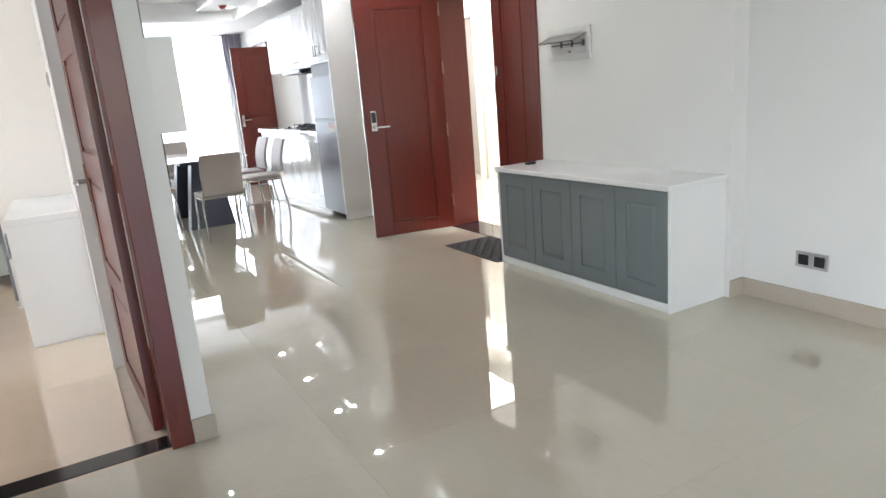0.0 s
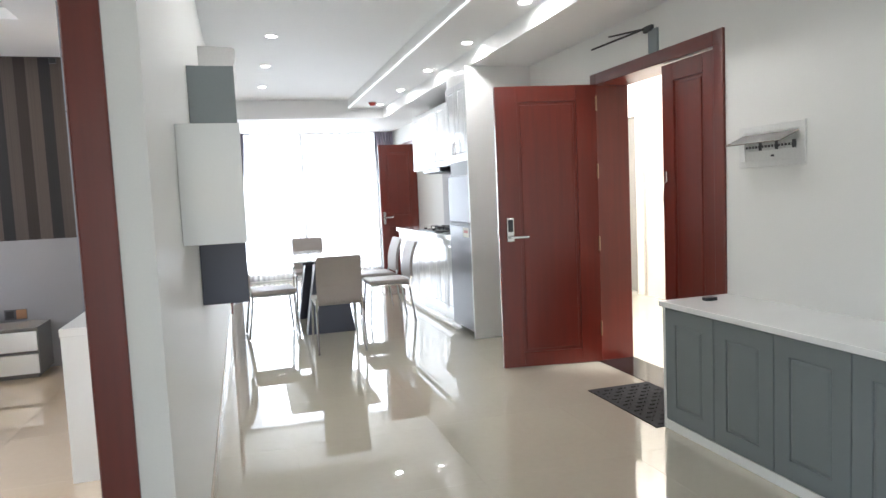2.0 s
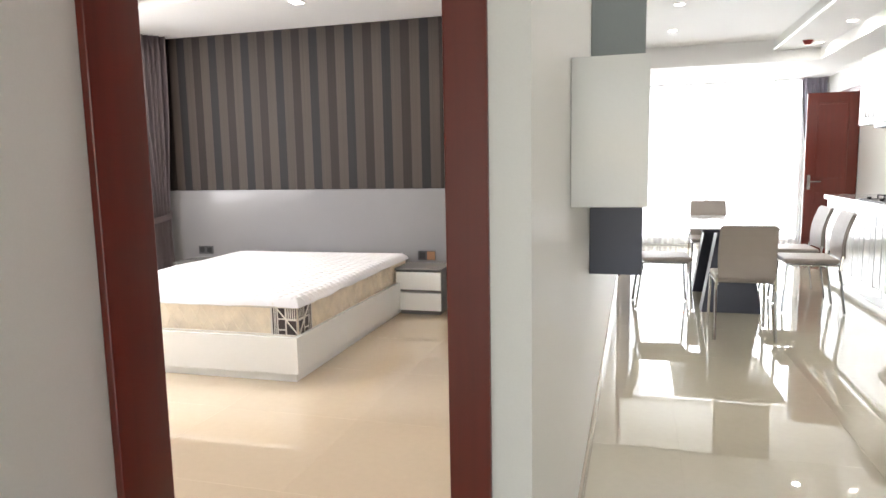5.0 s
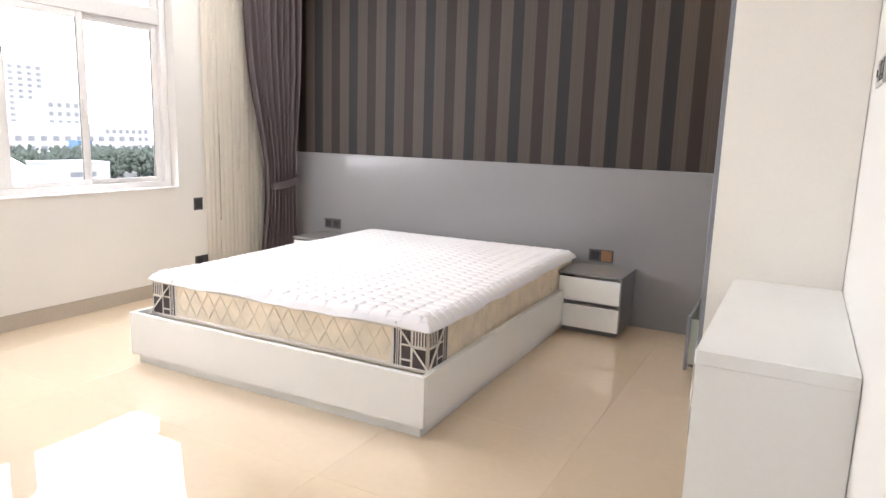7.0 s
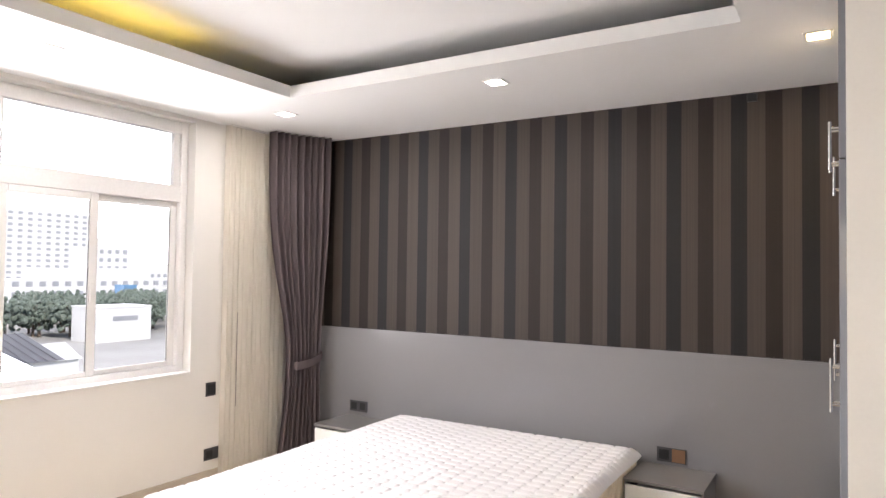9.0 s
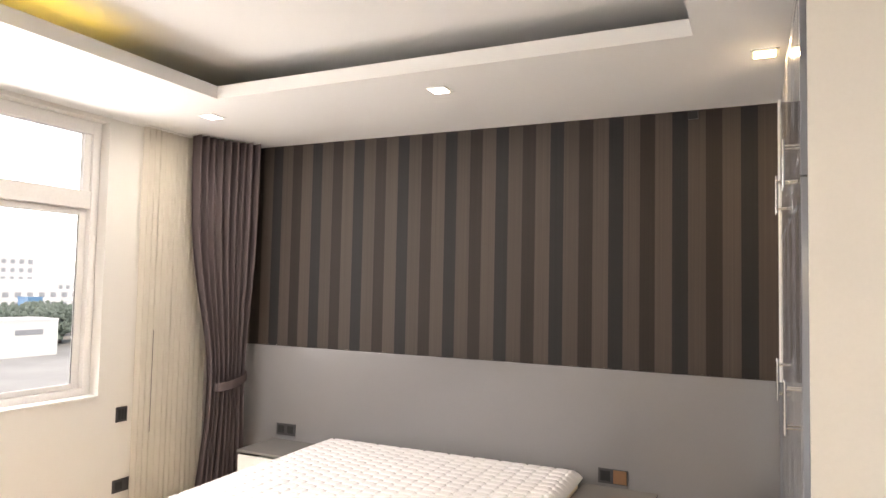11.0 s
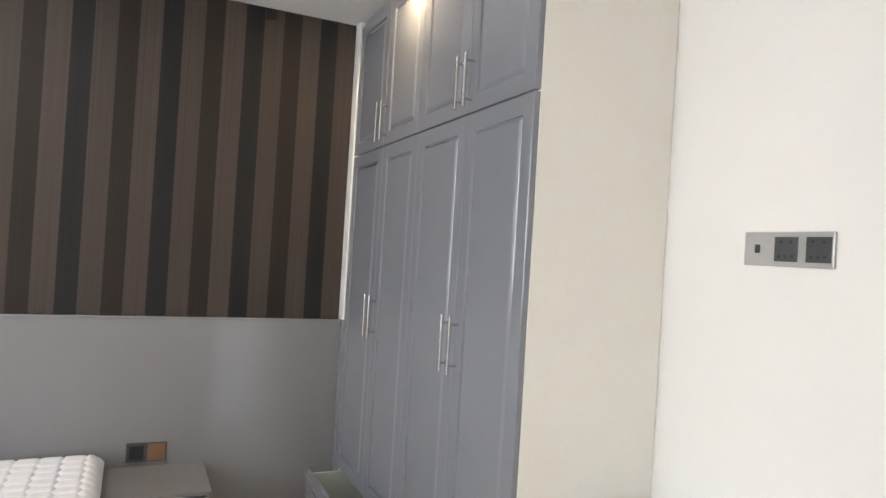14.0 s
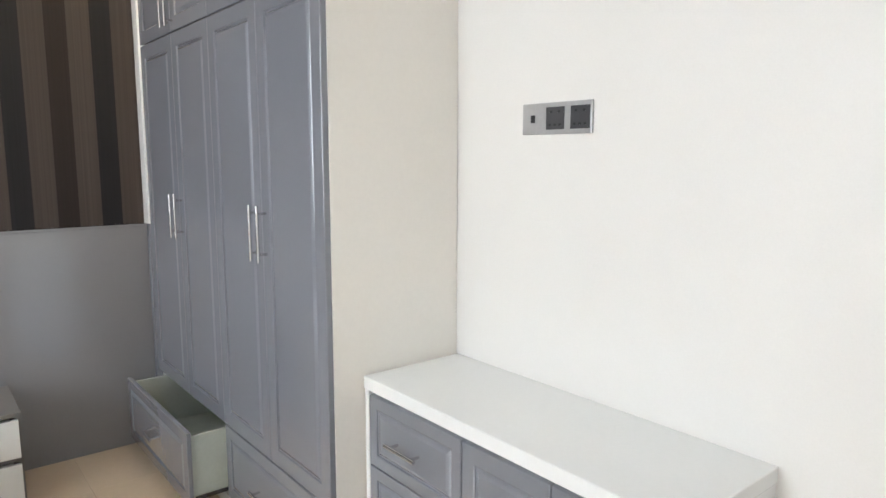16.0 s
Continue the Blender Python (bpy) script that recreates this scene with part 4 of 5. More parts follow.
part("word_bar", boxes((-0.0105, -0.10, -0.105, -0.0085, 0.10, -0.085)), M_DARKGR, sg, "small dark line of lettering")

# closed door further down the hall
hd = door_frame("door_5", "closed mahogany door in the hall wall", [
    ("jamb", [(HALL_L + 0.0005, 9.74, 0, HALL_L + 0.03, 9.82, 2.20)], M_RED),
    ("jamb", [(HALL_L + 0.0005, 10.58, 0, HALL_L + 0.03, 10.66, 2.20)], M_RED),
    ("head", [(HALL_L + 0.0005, 9.8205, 2.12, HALL_L + 0.03, 10.5795, 2.20)], M_REDH)])
part("leaf", boxes((HALL_L + 0.0005, 9.8215, 0.005, HALL_L + 0.018, 10.5785, 2.119), bevel=0.002), M_RED, hd)

# safety chain on the narrow leaf of the entrance door
ch = part("safety_chain", boxes((0.475, 0.0195, 1.36 - 0.02, 0.50, 0.030, 1.36 + 0.05), bevel=0.003), M_NICKEL, fixed, "steel safety chain")
bm = bmesh.new()
for k in range(15):
    u = k / 14
    bmesh.ops.create_icosphere(bm, subdivisions=1, radius=0.0055, matrix=Matrix.Translation((0.486 + 0.02 * math.sin(u * 2.4), 0.034, 1.36 - 0.02 - 0.165 * u)))
tagged(part("links", bm, M_NICKEL, ch), kind="stuff")


# ---------------------------------------------------------------- bedroom
HB = 7.75
structure("headboard_panel", boxes((BED_L, HB, 0, 0.515, BED_F - 0.001, 1.10), bevel=0.002), M_HEAD, "grey lacquered headboard panel across the wall")
structure("headboard_cap", boxes((BED_L, HB - 0.006, 1.1002, 0.515, BED_F - 0.013, 1.112), bevel=0.002), M_HEAD, "thin grey cap on the headboard panel")


def bed():
    t = thing("bed", "wide white lacquered bed base", "bed", at=(0, 0, 0))
    x0, x1, y0, y1 = -2.345, -0.475, 5.405, HB - 0.035
    part("plinth", boxes((x0 + 0.03, y0 + 0.03, 0, x1 - 0.03, y1, 0.055)), M_WHITE, t)
    part("foot_board", boxes((x0, y0, 0.055, x1, y0 + 0.025, 0.29), bevel=0.002), M_WHITE, t)
    part("side_board", boxes((x0, y0 + 0.0255, 0.055, x0 + 0.025, y1, 0.29), bevel=0.002), M_WHITE, t)
    part("side_board", boxes((x1 - 0.025, y0 + 0.0255, 0.055, x1, y1, 0.29), bevel=0.002), M_WHITE, t)
    part("slat_board", boxes((x0 + 0.026, y0 + 0.026, 0.10, x1 - 0.026, y1, 0.24)), M_WHITE, t)
    t.matrix_world = Matrix.Translation((x1, y0, 0)) @ pose(0, 0, 0, 0, 0, 0.9) @ Matrix.Translation((-x1, -y0, 0))
    return t


bed()


def mattress():
    t = thing("mattress", "thick unmade mattress, cream sides and white quilted top", "mattress", at=(-1.43, 6.60, 0.2405))
    hw, hl, h = 0.885, 1.09, 0.245
    bm = bmesh.new()
    box(bm, -hw, -hl, 0, hw, hl, h, 0.035, 4)
    core = part("core", bm, M_CREAM, t, "cream satin mattress side", True)
    # zigzag quilting on the foot and the side
    bm = bmesh.new()
    nz = 18
    for face in ("foot", "side"):
        span = 2 * hw if face == "foot" else 2 * hl
        n = nz if face == "foot" else int(nz * hl / hw)
        for i in range(n):
            a, b = -span / 2 + 0.06 + (span - 0.12) * i / n, -span / 2 + 0.06 + (span - 0.12) * (i + 1) / n
            mid = (a + b) / 2
            for q in ((a, 0.05, mid, 0.125), (mid, 0.125, b, 0.05), (a, 0.20, mid, 0.125), (mid, 0.125, b, 0.20)):
                if face == "foot":
                    rod(bm, (q[0], -hl, q[1]), (q[2], -hl, q[3]), 0.0035, 5)
                else:
                    rod(bm, (hw, q[0], q[1]), (hw, q[2], q[3]), 0.0035, 5)
    tagged(part("quilting", bm, M_CREAM, core), kind="stuff")
    bm = bmesh.new()
    for z in (0.03, h - 0.035):
        for a, b in (((-hw, -hl + .03, z), (-hw, hl - .03, z)), ((hw, -hl + .03, z), (hw, hl - .03, z)), ((-hw + .03, -hl, z), (hw - .03, -hl, z))):
            rod(bm, a, b, 0.007, 8)
    part("piping", bm, M_LABELW, core)
    # topper: quilted pad whose surface swells in a chevron pattern, with a drooping rim
    nu, nv = 300, 340
    W, Lh = hw + 0.02, hl + 0.015
    X, Y = np.meshgrid(np.linspace(-W, W, nu + 1), np.linspace(-Lh, Lh, nv + 1))
    ca, cb = 0.176, 0.037
    # staggered six-sided cells: distance to the seam between the two nearest cell middles
    ds = []
    for off in (0.0, 0.5):
        for di in (-1, 0, 1):
            for dj in (-1, 0, 1):
                ci = np.floor(X / ca - off + 0.5) + di + off
                cj = 2 * np.floor((Y / cb - 2 * off) / 2 + 0.5) + 2 * off + 2 * dj
                ds.append(np.hypot((X - ci * ca) * 1.0, (Y - cj * cb) * 1.0))
    ds = np.sort(np.array(ds), axis=0)
    seam = np.clip((ds[1] - ds[0]) / 2 / 0.011, 0, 1)
    puff = seam ** 0.55
    edge = np.minimum(W - np.abs(X), Lh - np.abs(Y))
    wob = np.array([noise.noise(Vector((x * 2.2, y * 2.2, 0.3))) for x, y in zip(X.ravel(), Y.ravel())]).reshape(X.shape)
    wob2 = np.array([noise.noise(Vector((x * 5, y * 5, 4))) for x, y in zip(X.ravel(), Y.ravel())]).reshape(X.shape)
    Z = h + 0.010 + 0.015 * puff * np.clip(edge / 0.05, 0, 1) + 0.008 * wob - 0.042 * np.exp(-(edge / 0.022) ** 1.2) * (1 + 0.25 * wob2)
    co = np.stack([X, Y, Z], -1).reshape(-1, 3)
    k = np.arange(nv)[:, None] * (nu + 1) + np.arange(nu)[None, :]
    fc = np.stack([k, k + 1, k + nu + 2, k + nu + 1], -1).reshape(-1, 4)
    me = bpy.data.meshes.new("topper")
    me.from_pydata(co.tolist(), [], fc.tolist())
    me.polygons.foreach_set("use_smooth", np.ones(len(fc), dtype=bool))
    me.materials.append(M_QUILT)
    o = tagged(new("topper", me), "white quilted mattress topper")
    o.parent = t
    # printed corner patches with corner straps
    for sx in (-1, 1):
        p = part("corner_patch", boxes(*(((sx * (hw - 0.19) if sx > 0 else -hw + 0.004), -hl - 0.003, 0.02, (hw - 0.004 if sx > 0 else -hw + 0.19), -hl + 0.0005, h - 0.03),)), M_LABELW, t, "black and white printed corner patch")
        part("corner_patch", boxes(((hw - 0.0005 if sx > 0 else -hw - 0.003), -hl + 0.004, 0.02, (hw + 0.003 if sx > 0 else -hw + 0.0005), -hl + 0.19, h - 0.03)), M_LABELW, t, "black and white printed corner patch")
        # bars along the top, a dark crest, a dark word block, bars beside it: (u0, u1, z0, z1)
        prints = [(0.008 + k * 0.015, 0.014 + k * 0.015, 0.14, 0.205) for k in range(5)]
        prints += [(0.010, 0.076, 0.035, 0.125), (0.088, 0.135, 0.14, 0.205), (0.088, 0.135, 0.028, 0.06), (0.088, 0.135, 0.07, 0.13), (0.145, 0.150, 0.025, 0.21), (0.157, 0.160, 0.025, 0.21), (0.167, 0.176, 0.025, 0.21)]
        for fa in range(2):
            for u0, u1, zz0, zz1 in prints:
                if fa == 0:
                    xa, xb = (hw - u1, hw - u0) if sx > 0 else (-hw + u0, -hw + u1)
                    part("print_bar", boxes((xa, -hl - 0.0045, zz0, xb, -hl - 0.0031, zz1)), M_LABEL, p)
                else:
                    xa, xb = (hw + 0.0031, hw + 0.0045) if sx > 0 else (-hw - 0.0045, -hw - 0.0031)
                    part("print_bar", boxes((xa, -hl + u0, zz0, xb, -hl + u1, zz1)), M_LABEL, p)
        bm = bmesh.new()
        rod(bm, (sx * (hw + 0.005), -hl + 0.17, h - 0.01), (sx * (hw + 0.012), -hl - 0.012, 0.03), 0.005, 6)
        rod(bm, (sx * (hw - 0.17), -hl - 0.005, h - 0.01), (sx * (hw + 0.012), -hl - 0.012, 0.03), 0.005, 6)
        part("strap", bm, M_LABELW, t, "white elastic corner strap")
    t.rotation_euler = (0, 0, radians(0.9))
    return t


mattress()


def nightstand():
    """Its front towards -y, its left back corner at the origin."""
    t = thing("nightstand", "grey nightstand with two white drawers beside the bed", "nightstand", "nightstands beside the bed")
    w, d, h = 0.43, 0.40, 0.385
    part("body", boxes((0, 0.018, 0.0, 0.016, d, h - 0.018), (w - 0.016, 0.018, 0, w, d, h - 0.018), (0.016, 0.03, 0, w - 0.016, d, 0.016), (0.016, d - 0.01, 0.016, w - 0.016, d, h - 0.018), (0.016, 0.022, h / 2 - 0.02, w - 0.016, d - 0.01, h / 2 + 0.0)), M_NSGREY, t)
    part("top", boxes((-0.003, 0.0, h - 0.0178, w + 0.003, d, h), bevel=0.002), M_NSGREY, t)
    for z in (0.008, h / 2 + 0.002):
        dr = part("drawer", boxes((0.008, 0.0, z, w - 0.008, 0.018, z + h / 2 - 0.034), (0.02, 0.0185, z + 0.012, w - 0.02, d - 0.03, z + 0.10), bevel=0.002), M_WHITE, t, "white drawer front")
    part("foot", boxes((0.03, 0.05, -0.035, w - 0.03, d - 0.01, -0.0005)), M_NSGREY, t, "recessed dark base")
    return t


ns = nightstand()
ns.matrix_world = pose(-0.548, 7.345, 0.035)
copy_thing(ns, pose(-2.89, 7.345, 0.035))

socket("wall_socket", "black double socket on the headboard panel", "socket", (-2.785, HB, 0.495), 0, 0.172, 0.086, PAIR)
socket("wall_switch", "black socket beside a bronze switch on the headboard", "switch", (-0.372, HB, 0.483), 0, 0.172, 0.088, [(-0.043, 0.06, 0.06, M_BLACK), (0.043, 0.078, 0.078, M_BRONZE)])
socket("wall_switch", "dark grey switch plate on the window wall", "switch", (BED_L, 6.85, 0.688), 90, 0.086, 0.1, [(-0.02, 0.022, 0.07, None), (0.005, 0.022, 0.07, None), (0.028, 0.018, 0.07, None)])
socket("wall_socket", "dark grey double socket low on the window wall", "socket", (BED_L, 6.89, 0.215), 90, 0.172, 0.086, [(-0.043, 0.055, 0.055, None), (0.043, 0.02, 0.02, None)])
tv = socket("tv_socket", "silver triple outlet plate on the plain wall", "socket", (BED_R - 0.0045, 5.552, 1.547), -90, 0.252, 0.088, [(-0.084, 0.016, 0.022, M_BLACK), (0.0, 0.066, 0.062, M_DARKGR), (0.088, 0.066, 0.062, M_DARKGR)], M_PLATE)
for cx in (0.0, 0.088):
    for dx, dz in ((-0.014, 0.018), (0.014, 0.018), (-0.018, -0.018), (0.018, -0.018), (0, -0.018)):
        part("pin_hole", boxes((cx + dx - 0.004, -0.0125, dz - 0.003, cx + dx + 0.004, -0.0116, dz + 0.003)), M_BLACK, tv)


whole("cable_outlet", boxes((0.045, BED_F - 0.03, 2.60, 0.10, BED_F - 0.0125, 2.65), bevel=0.004), M_BLACK, "small dark cable outlet high on the wallpaper", "outlet")


def wardrobe():
    t = thing("wardrobe", "tall grey wardrobe with panelled doors, one drawer open", "wardrobe", at=(0, 0, 0))
    fx, y0, y1 = 0.524, 5.998, 7.72
    part("end_panel", boxes((fx + 0.0205, y0 - 0.018, 0, BED_R - 0.006, y0, Z_BED - 0.001), bevel=0.001), M_ENDP, t, "cream end panel")
    part("carcass", boxes((fx + 0.021, y0, 0.366, BED_R - 0.006, y1, Z_BED - 0.001)), M_GREY, t)
    part("drawer_bay", boxes((fx + 0.021, y0, 0.0, BED_R - 0.006, y0 + 0.83, 0.365), (BED_R - 0.03, y0 + 0.8301, 0, BED_R - 0.006, y1, 0.365), (fx + 0.021, y1 - 0.02, 0, BED_R - 0.031, y1, 0.365), (fx + 0.021, y0 + 0.8301, 0, BED_R - 0.031, y1 - 0.0201, 0.05)), M_WHITE, t)
    part("plinth", boxes((fx + 0.006, y0, 0, fx + 0.0205, y1, 0.05)), M_WHITE, t)
    part("filler_strip", boxes((0.5155, y1 + 0.0005, 1.112, fx + 0.02, BED_F - 0.013, Z_BED - 0.001), bevel=0.001), M_WHITE, t, "white filler strip by the wallpaper")
    part("filler_strip", boxes((0.5155, y1 + 0.0005, 0, fx + 0.02, BED_F - 0.001, 1.1115), bevel=0.001), M_GREY, t)
    ys = [y0 - 0.017, 6.408, 6.838, 7.262, y1]
    for i in range(4):
        a, b = ys[i] + 0.0015, ys[i + 1] - 0.0015
        for z0, z1, hz, hl in ((0.37, 1.953, 1.183, 0.19), (1.959, Z_BED - 0.03, 2.065, 0.18)):
            bm = bmesh.new()
            panel_door(bm, a, b, z0, z1, fx, 0.020, 'x', inset=0.06, groove=0.007)
            d = part("door", bm, M_GREY, t, "grey panelled wardrobe door")
            yy = b - 0.03 if i % 2 == 0 else a + 0.03
            bar_handle(d, (fx, yy, hz), hl, 'z', (-1, 0, 0), M_CHROME)
    # drawers: one shut, one drawn out
    for a, b, px in ((y0 - 0.016, 6.836, 0.0), (6.84, y1 - 0.022, 0.155)):
        bm = bmesh.new()
        panel_door(bm, a, b, 0.055, 0.364, fx - px, 0.018, 'x', inset=0.05, groove=0.007)
        d = part("drawer", bm, M_GREY, t, "grey drawer front" if not px else "grey drawer drawn out")
        bar_handle(d, (fx - px, (a + b) / 2 + 0.05, 0.205), 0.16, 'y', (-1, 0, 0), M_CHROME)
        if px:
            x0, x1 = fx - px + 0.0185, fx + 0.35
            for q in (a + 0.012, b - 0.024):
                part("drawer_side", boxes((x0, q, 0.09, x1, q + 0.012, 0.345), bevel=0.001), M_DRAWIN, d, "pale drawer side")
            part("drawer_bottom", boxes((x0, a + 0.0241, 0.09, x1, b - 0.0241, 0.10)), M_DRAWIN, d, "pale drawer bottom")
            part("runner", boxes((x0 + 0.01, a + 0.004, 0.075, x1, a + 0.0119, 0.0895)), M_STEEL, d, "steel drawer runner")
    return t


wardrobe()


def tv_cabinet():
    t = thing("tv_cabinet", "low cabinet with white top and grey drawers and doors", "cabinet", at=(0, 0, 0))
    fx, y0, y1, h = 0.665, 4.895, 5.972, 0.772
    xr = BED_R - 0.006
    part("end_panel", boxes((fx - 0.018, y0, 0, xr, y0 + 0.02, h - 0.0405), bevel=0.001), M_WHITE, t)
    part("end_panel", boxes((fx - 0.018, y1 - 0.02, 0, xr, y1, h - 0.0405), bevel=0.001), M_WHITE, t)
    part("carcass", boxes((fx + 0.001, y0 + 0.0205, 0.06, xr, y1 - 0.0205, h - 0.0405)), M_WHITE, t)
    part("plinth", boxes((fx + 0.03, y0 + 0.0205, 0, xr, y1 - 0.0205, 0.0595)), M_WHITE, t)
    part("top", boxes((fx - 0.022, y0 - 0.003, h - 0.04, xr, y1 + 0.003, h), bevel=0.003), M_WHITE, t, "thick glossy white top")
    for z0, z1 in ((0.495, 0.719), (0.28, 0.491), (0.065, 0.276)):
        bm = bmesh.new()
        panel_door(bm, 5.52, y1 - 0.022, z0, z1, fx - 0.018, 0.018, 'x', inset=0.04, groove=0.006)
        d = part("drawer", bm, M_GREY, t, "grey drawer front")
        bar_handle(d, (fx - 0.018, 5.75, (z0 + z1) / 2), 0.14, 'y', (-1, 0, 0), M_CHROME)
    for a, b, hy in ((y0 + 0.022, 5.213, 5.18), (5.217, 5.516, 5.25)):
        bm = bmesh.new()
        panel_door(bm, a, b, 0.065, 0.719, fx - 0.018, 0.018, 'x', inset=0.05, groove=0.006)
        d = part("door", bm, M_GREY, t, "grey cabinet door")
        bar_handle(d, (fx - 0.018, hy, 0.575), 0.15, 'z', (-1, 0, 0), M_CHROME)
    return t


tv_cabinet()


def bedroom_window():
    w = tagged(new("window_2"), "white sliding window with fixed lights above", "", "", "structure")
    x0, x1 = BED_L - 0.15, BED_L - 0.08
    f = 0.055
    zt, zu = 2.047, 2.165
    p0, p1 = 5.36, 5.422
    part("window_frame", boxes((x0, W0, WS, x1, W0 + f, WT), (x0, W1 - f, WS, x1, W1, WT), (x0, W0 + f, WS, x1, W1 - f, WS + f), (x0, W0 + f, WT - 0.085, x1, W1 - f, WT), bevel=0.004), M_PVC, w)
    part("transom", boxes((x0 + 0.002, W0 + f, zt, x1 - 0.004, W1 - f, zu), bevel=0.006), M_PVC, w)
    part("mullion", boxes((x0 + 0.001, p0, WS + f, x1 - 0.002, p1, zt - 0.0005), bevel=0.004), M_PVC, w)
    part("mullion", boxes((x0 + 0.001, p0, zu + 0.0005, x1 - 0.002, p1, WT - 0.0855), bevel=0.004), M_PVC, w)
    for a, b, ox in ((W0 + f, 4.72, 0.0), (4.69, p0, 0.030), (p1 + 0.0005, 6.008, 0.030), (5.982, W1 - f, 0.0)):
        u, v = x0 + 0.004 + ox, x0 + 0.032 + ox
        k = 0.050
        s = part("sash", boxes((u, a, WS + f, v, a + k, zt), (u, b - k, WS + f, v, b, zt), (u, a + k, WS + f, v, b - k, WS + f + 0.032), (u, a + k, zt - 0.045, v, b - k, zt), bevel=0.004), M_PVC, w, "white sliding sash")
        g = part("pane", boxes((u + 0.011, a + k, WS + f + 0.032, u + 0.016, b - k, zt - 0.045)), M_GLASS, s)
        g.visible_shadow = False
        part("gasket", boxes((u + 0.0165, b - k - 0.004, WS + f + 0.033, u + 0.020, b - k - 0.0005, zt - 0.046)), M_DARKGR, s, "thin dark glazing seal")
    part("latch", boxes((x0 + 0.0625, 5.965, 1.35, x1 + 0.006, 5.995, 1.47), bevel=0.004), M_PVC, w)
    for a, b in ((W0 + f, p0), (p1, W1 - f)):
        fr = part("fixed_light", boxes((x0 + 0.01, a, zu, x0 + 0.05, a + 0.02, WT - 0.085), (x0 + 0.01, b - 0.05, zu, x0 + 0.05, b, WT - 0.085), bevel=0.003), M_PVC, w)
        g = part("pane", boxes((x0 + 0.02, a + 0.02, zu, x0 + 0.026, b - 0.05, WT - 0.085)), M_GLASS, fr)
        g.visible_shadow = False
    part("window_sill", boxes((BED_L - 0.079, W0 + 0.001, WS - 0.002, BED_L + 0.012, W1 - 0.001, WS + 0.012), bevel=0.003), M_PVC, w)


bedroom_window()
c = thing("bedroom_curtain", "plum grey curtain tied back in the bedroom corner", "curtain", "curtains at the bedroom window")
dr = part("drape", cloth(BED_L + 0.17, 7.22, BED_L + 0.38, 7.69, 0.02, Z_BED - 0.005, 9, 0.034, 11, (0.85, 0.54, 0.72)), M_CURTAIN, c, smooth=True)
bm = bmesh.new()
n = 24
for s in range(n):
    a0, a1 = 2 * math.pi * s / n, 2 * math.pi * (s + 1) / n
    P = [(BED_L + 0.31 + 0.075 * math.cos(a), 7.54 + 0.15 * math.sin(a), 0.85 + 0.03 * math.sin(a)) for a in (a0, a1)]
    q = [bm.verts.new((p[0], p[1], p[2] + dz)) for dz in (-0.03, 0.03) for p in P]
    bm.faces.new((q[0], q[1], q[3], q[2]))
part("tie_band", bm, M_CURTAIN, c, "fabric tie-back band", True)
c = thing("bedroom_sheer", "ivory sheer curtain gathered beside the window", "curtain", "curtains at the bedroom window")
part("drape", cloth(BED_L + 0.045, 6.90, BED_L + 0.075, 7.50, 0.02, Z_BED - 0.005, 13, 0.014, 12), M_SHEER, c, smooth=True)
part("heading", boxes((BED_L + 0.02, 6.90, Z_BED - 0.0045, BED_L + 0.09, 7.50, Z_BED - 0.0008)), M_PVC, c, "white curtain track")
part("pull_cord", rod(bmesh.new(), (BED_L + 0.10, 7.0, 0.55), (BED_L + 0.10, 7.0, 1.25), 0.002, 6), M_DARKGR, c, "thin dark pull rod")


# ---------------------------------------------------------------- the city outside the bedroom window
M_CONC = material("pale_facade", (0.62, 0.62, 0.61), 0.8, vary=0.06, scale=0.1, bump=0.0)
M_WINF = material("far_window", (0.30, 0.31, 0.33), 0.6, vary=0.2, scale=0.3, bump=0.0)
M_ROOF = material("dark_roof_sheet", (0.10, 0.10, 0.11), 0.6, vary=0.1, scale=0.5, bump=0.0)
M_GROUND = material("city_ground", (0.32, 0.31, 0.29), 0.9, vary=0.2, scale=0.05, bump=0.0)
M_LEAF = material("foliage", (0.12, 0.15, 0.12), 0.7, vary=0.35, scale=0.8, bump=0.0)
M_TRUNK = material("bark", (0.12, 0.09, 0.07), 0.9)
GZ = -14.0
structure("backdrop_sky", boxes((-420, -200, GZ, -419, 700, 260)), M_SKYCARD, "hazy white sky beyond the city")
# emissive card stands in for the blown-out daylight outside the hall window
structure("backdrop", boxes((-6, WIN_Y + 6.0, -3, 11, WIN_Y + 6.05, 7)), M_DAYCARD, "glowing white card for the daylight beyond the balcony")
structure("ground", boxes((-900, -900, GZ - 0.5, 900, 900, GZ)), M_GROUND, "pale ground of the city outside")


def tower(x, y, w, d, storeys, bays, sh=3.2):
    t = thing("apartment_building", "pale concrete tower block with rows of windows", "building", "far buildings", at=(x, y, GZ))
    H = storeys * sh
    part("wall", boxes((-d, -w / 2, 0, 0, w / 2, H), (-d * 0.7, -w * 0.3, H, -d * 0.2, w * 0.3, H + 4)), M_CONC, t)
    bw = w / bays
    first = None
    for s in range(storeys):
        for b in range(bays):
            y0 = -w / 2 + bw * (b + 0.25)
            if first is None:
                first = part("window", boxes((0, 0, 0, 0.12, bw * 0.5, sh * 0.5)), M_WINF, t)
                first.location = (0, y0, s * sh + sh * 0.3)
            else:
                o = new("window", first.data)
                o.parent = t
                o.location = (0, y0, s * sh + sh * 0.3)
    return t


tower(-378, 205, 50, 18, 14, 10)
tower(-246, 158, 13, 18, 7, 4)
tower(-236, 146, 70, 15, 3, 16, 3.5)
tower(-262, 196, 22, 15, 4, 7)


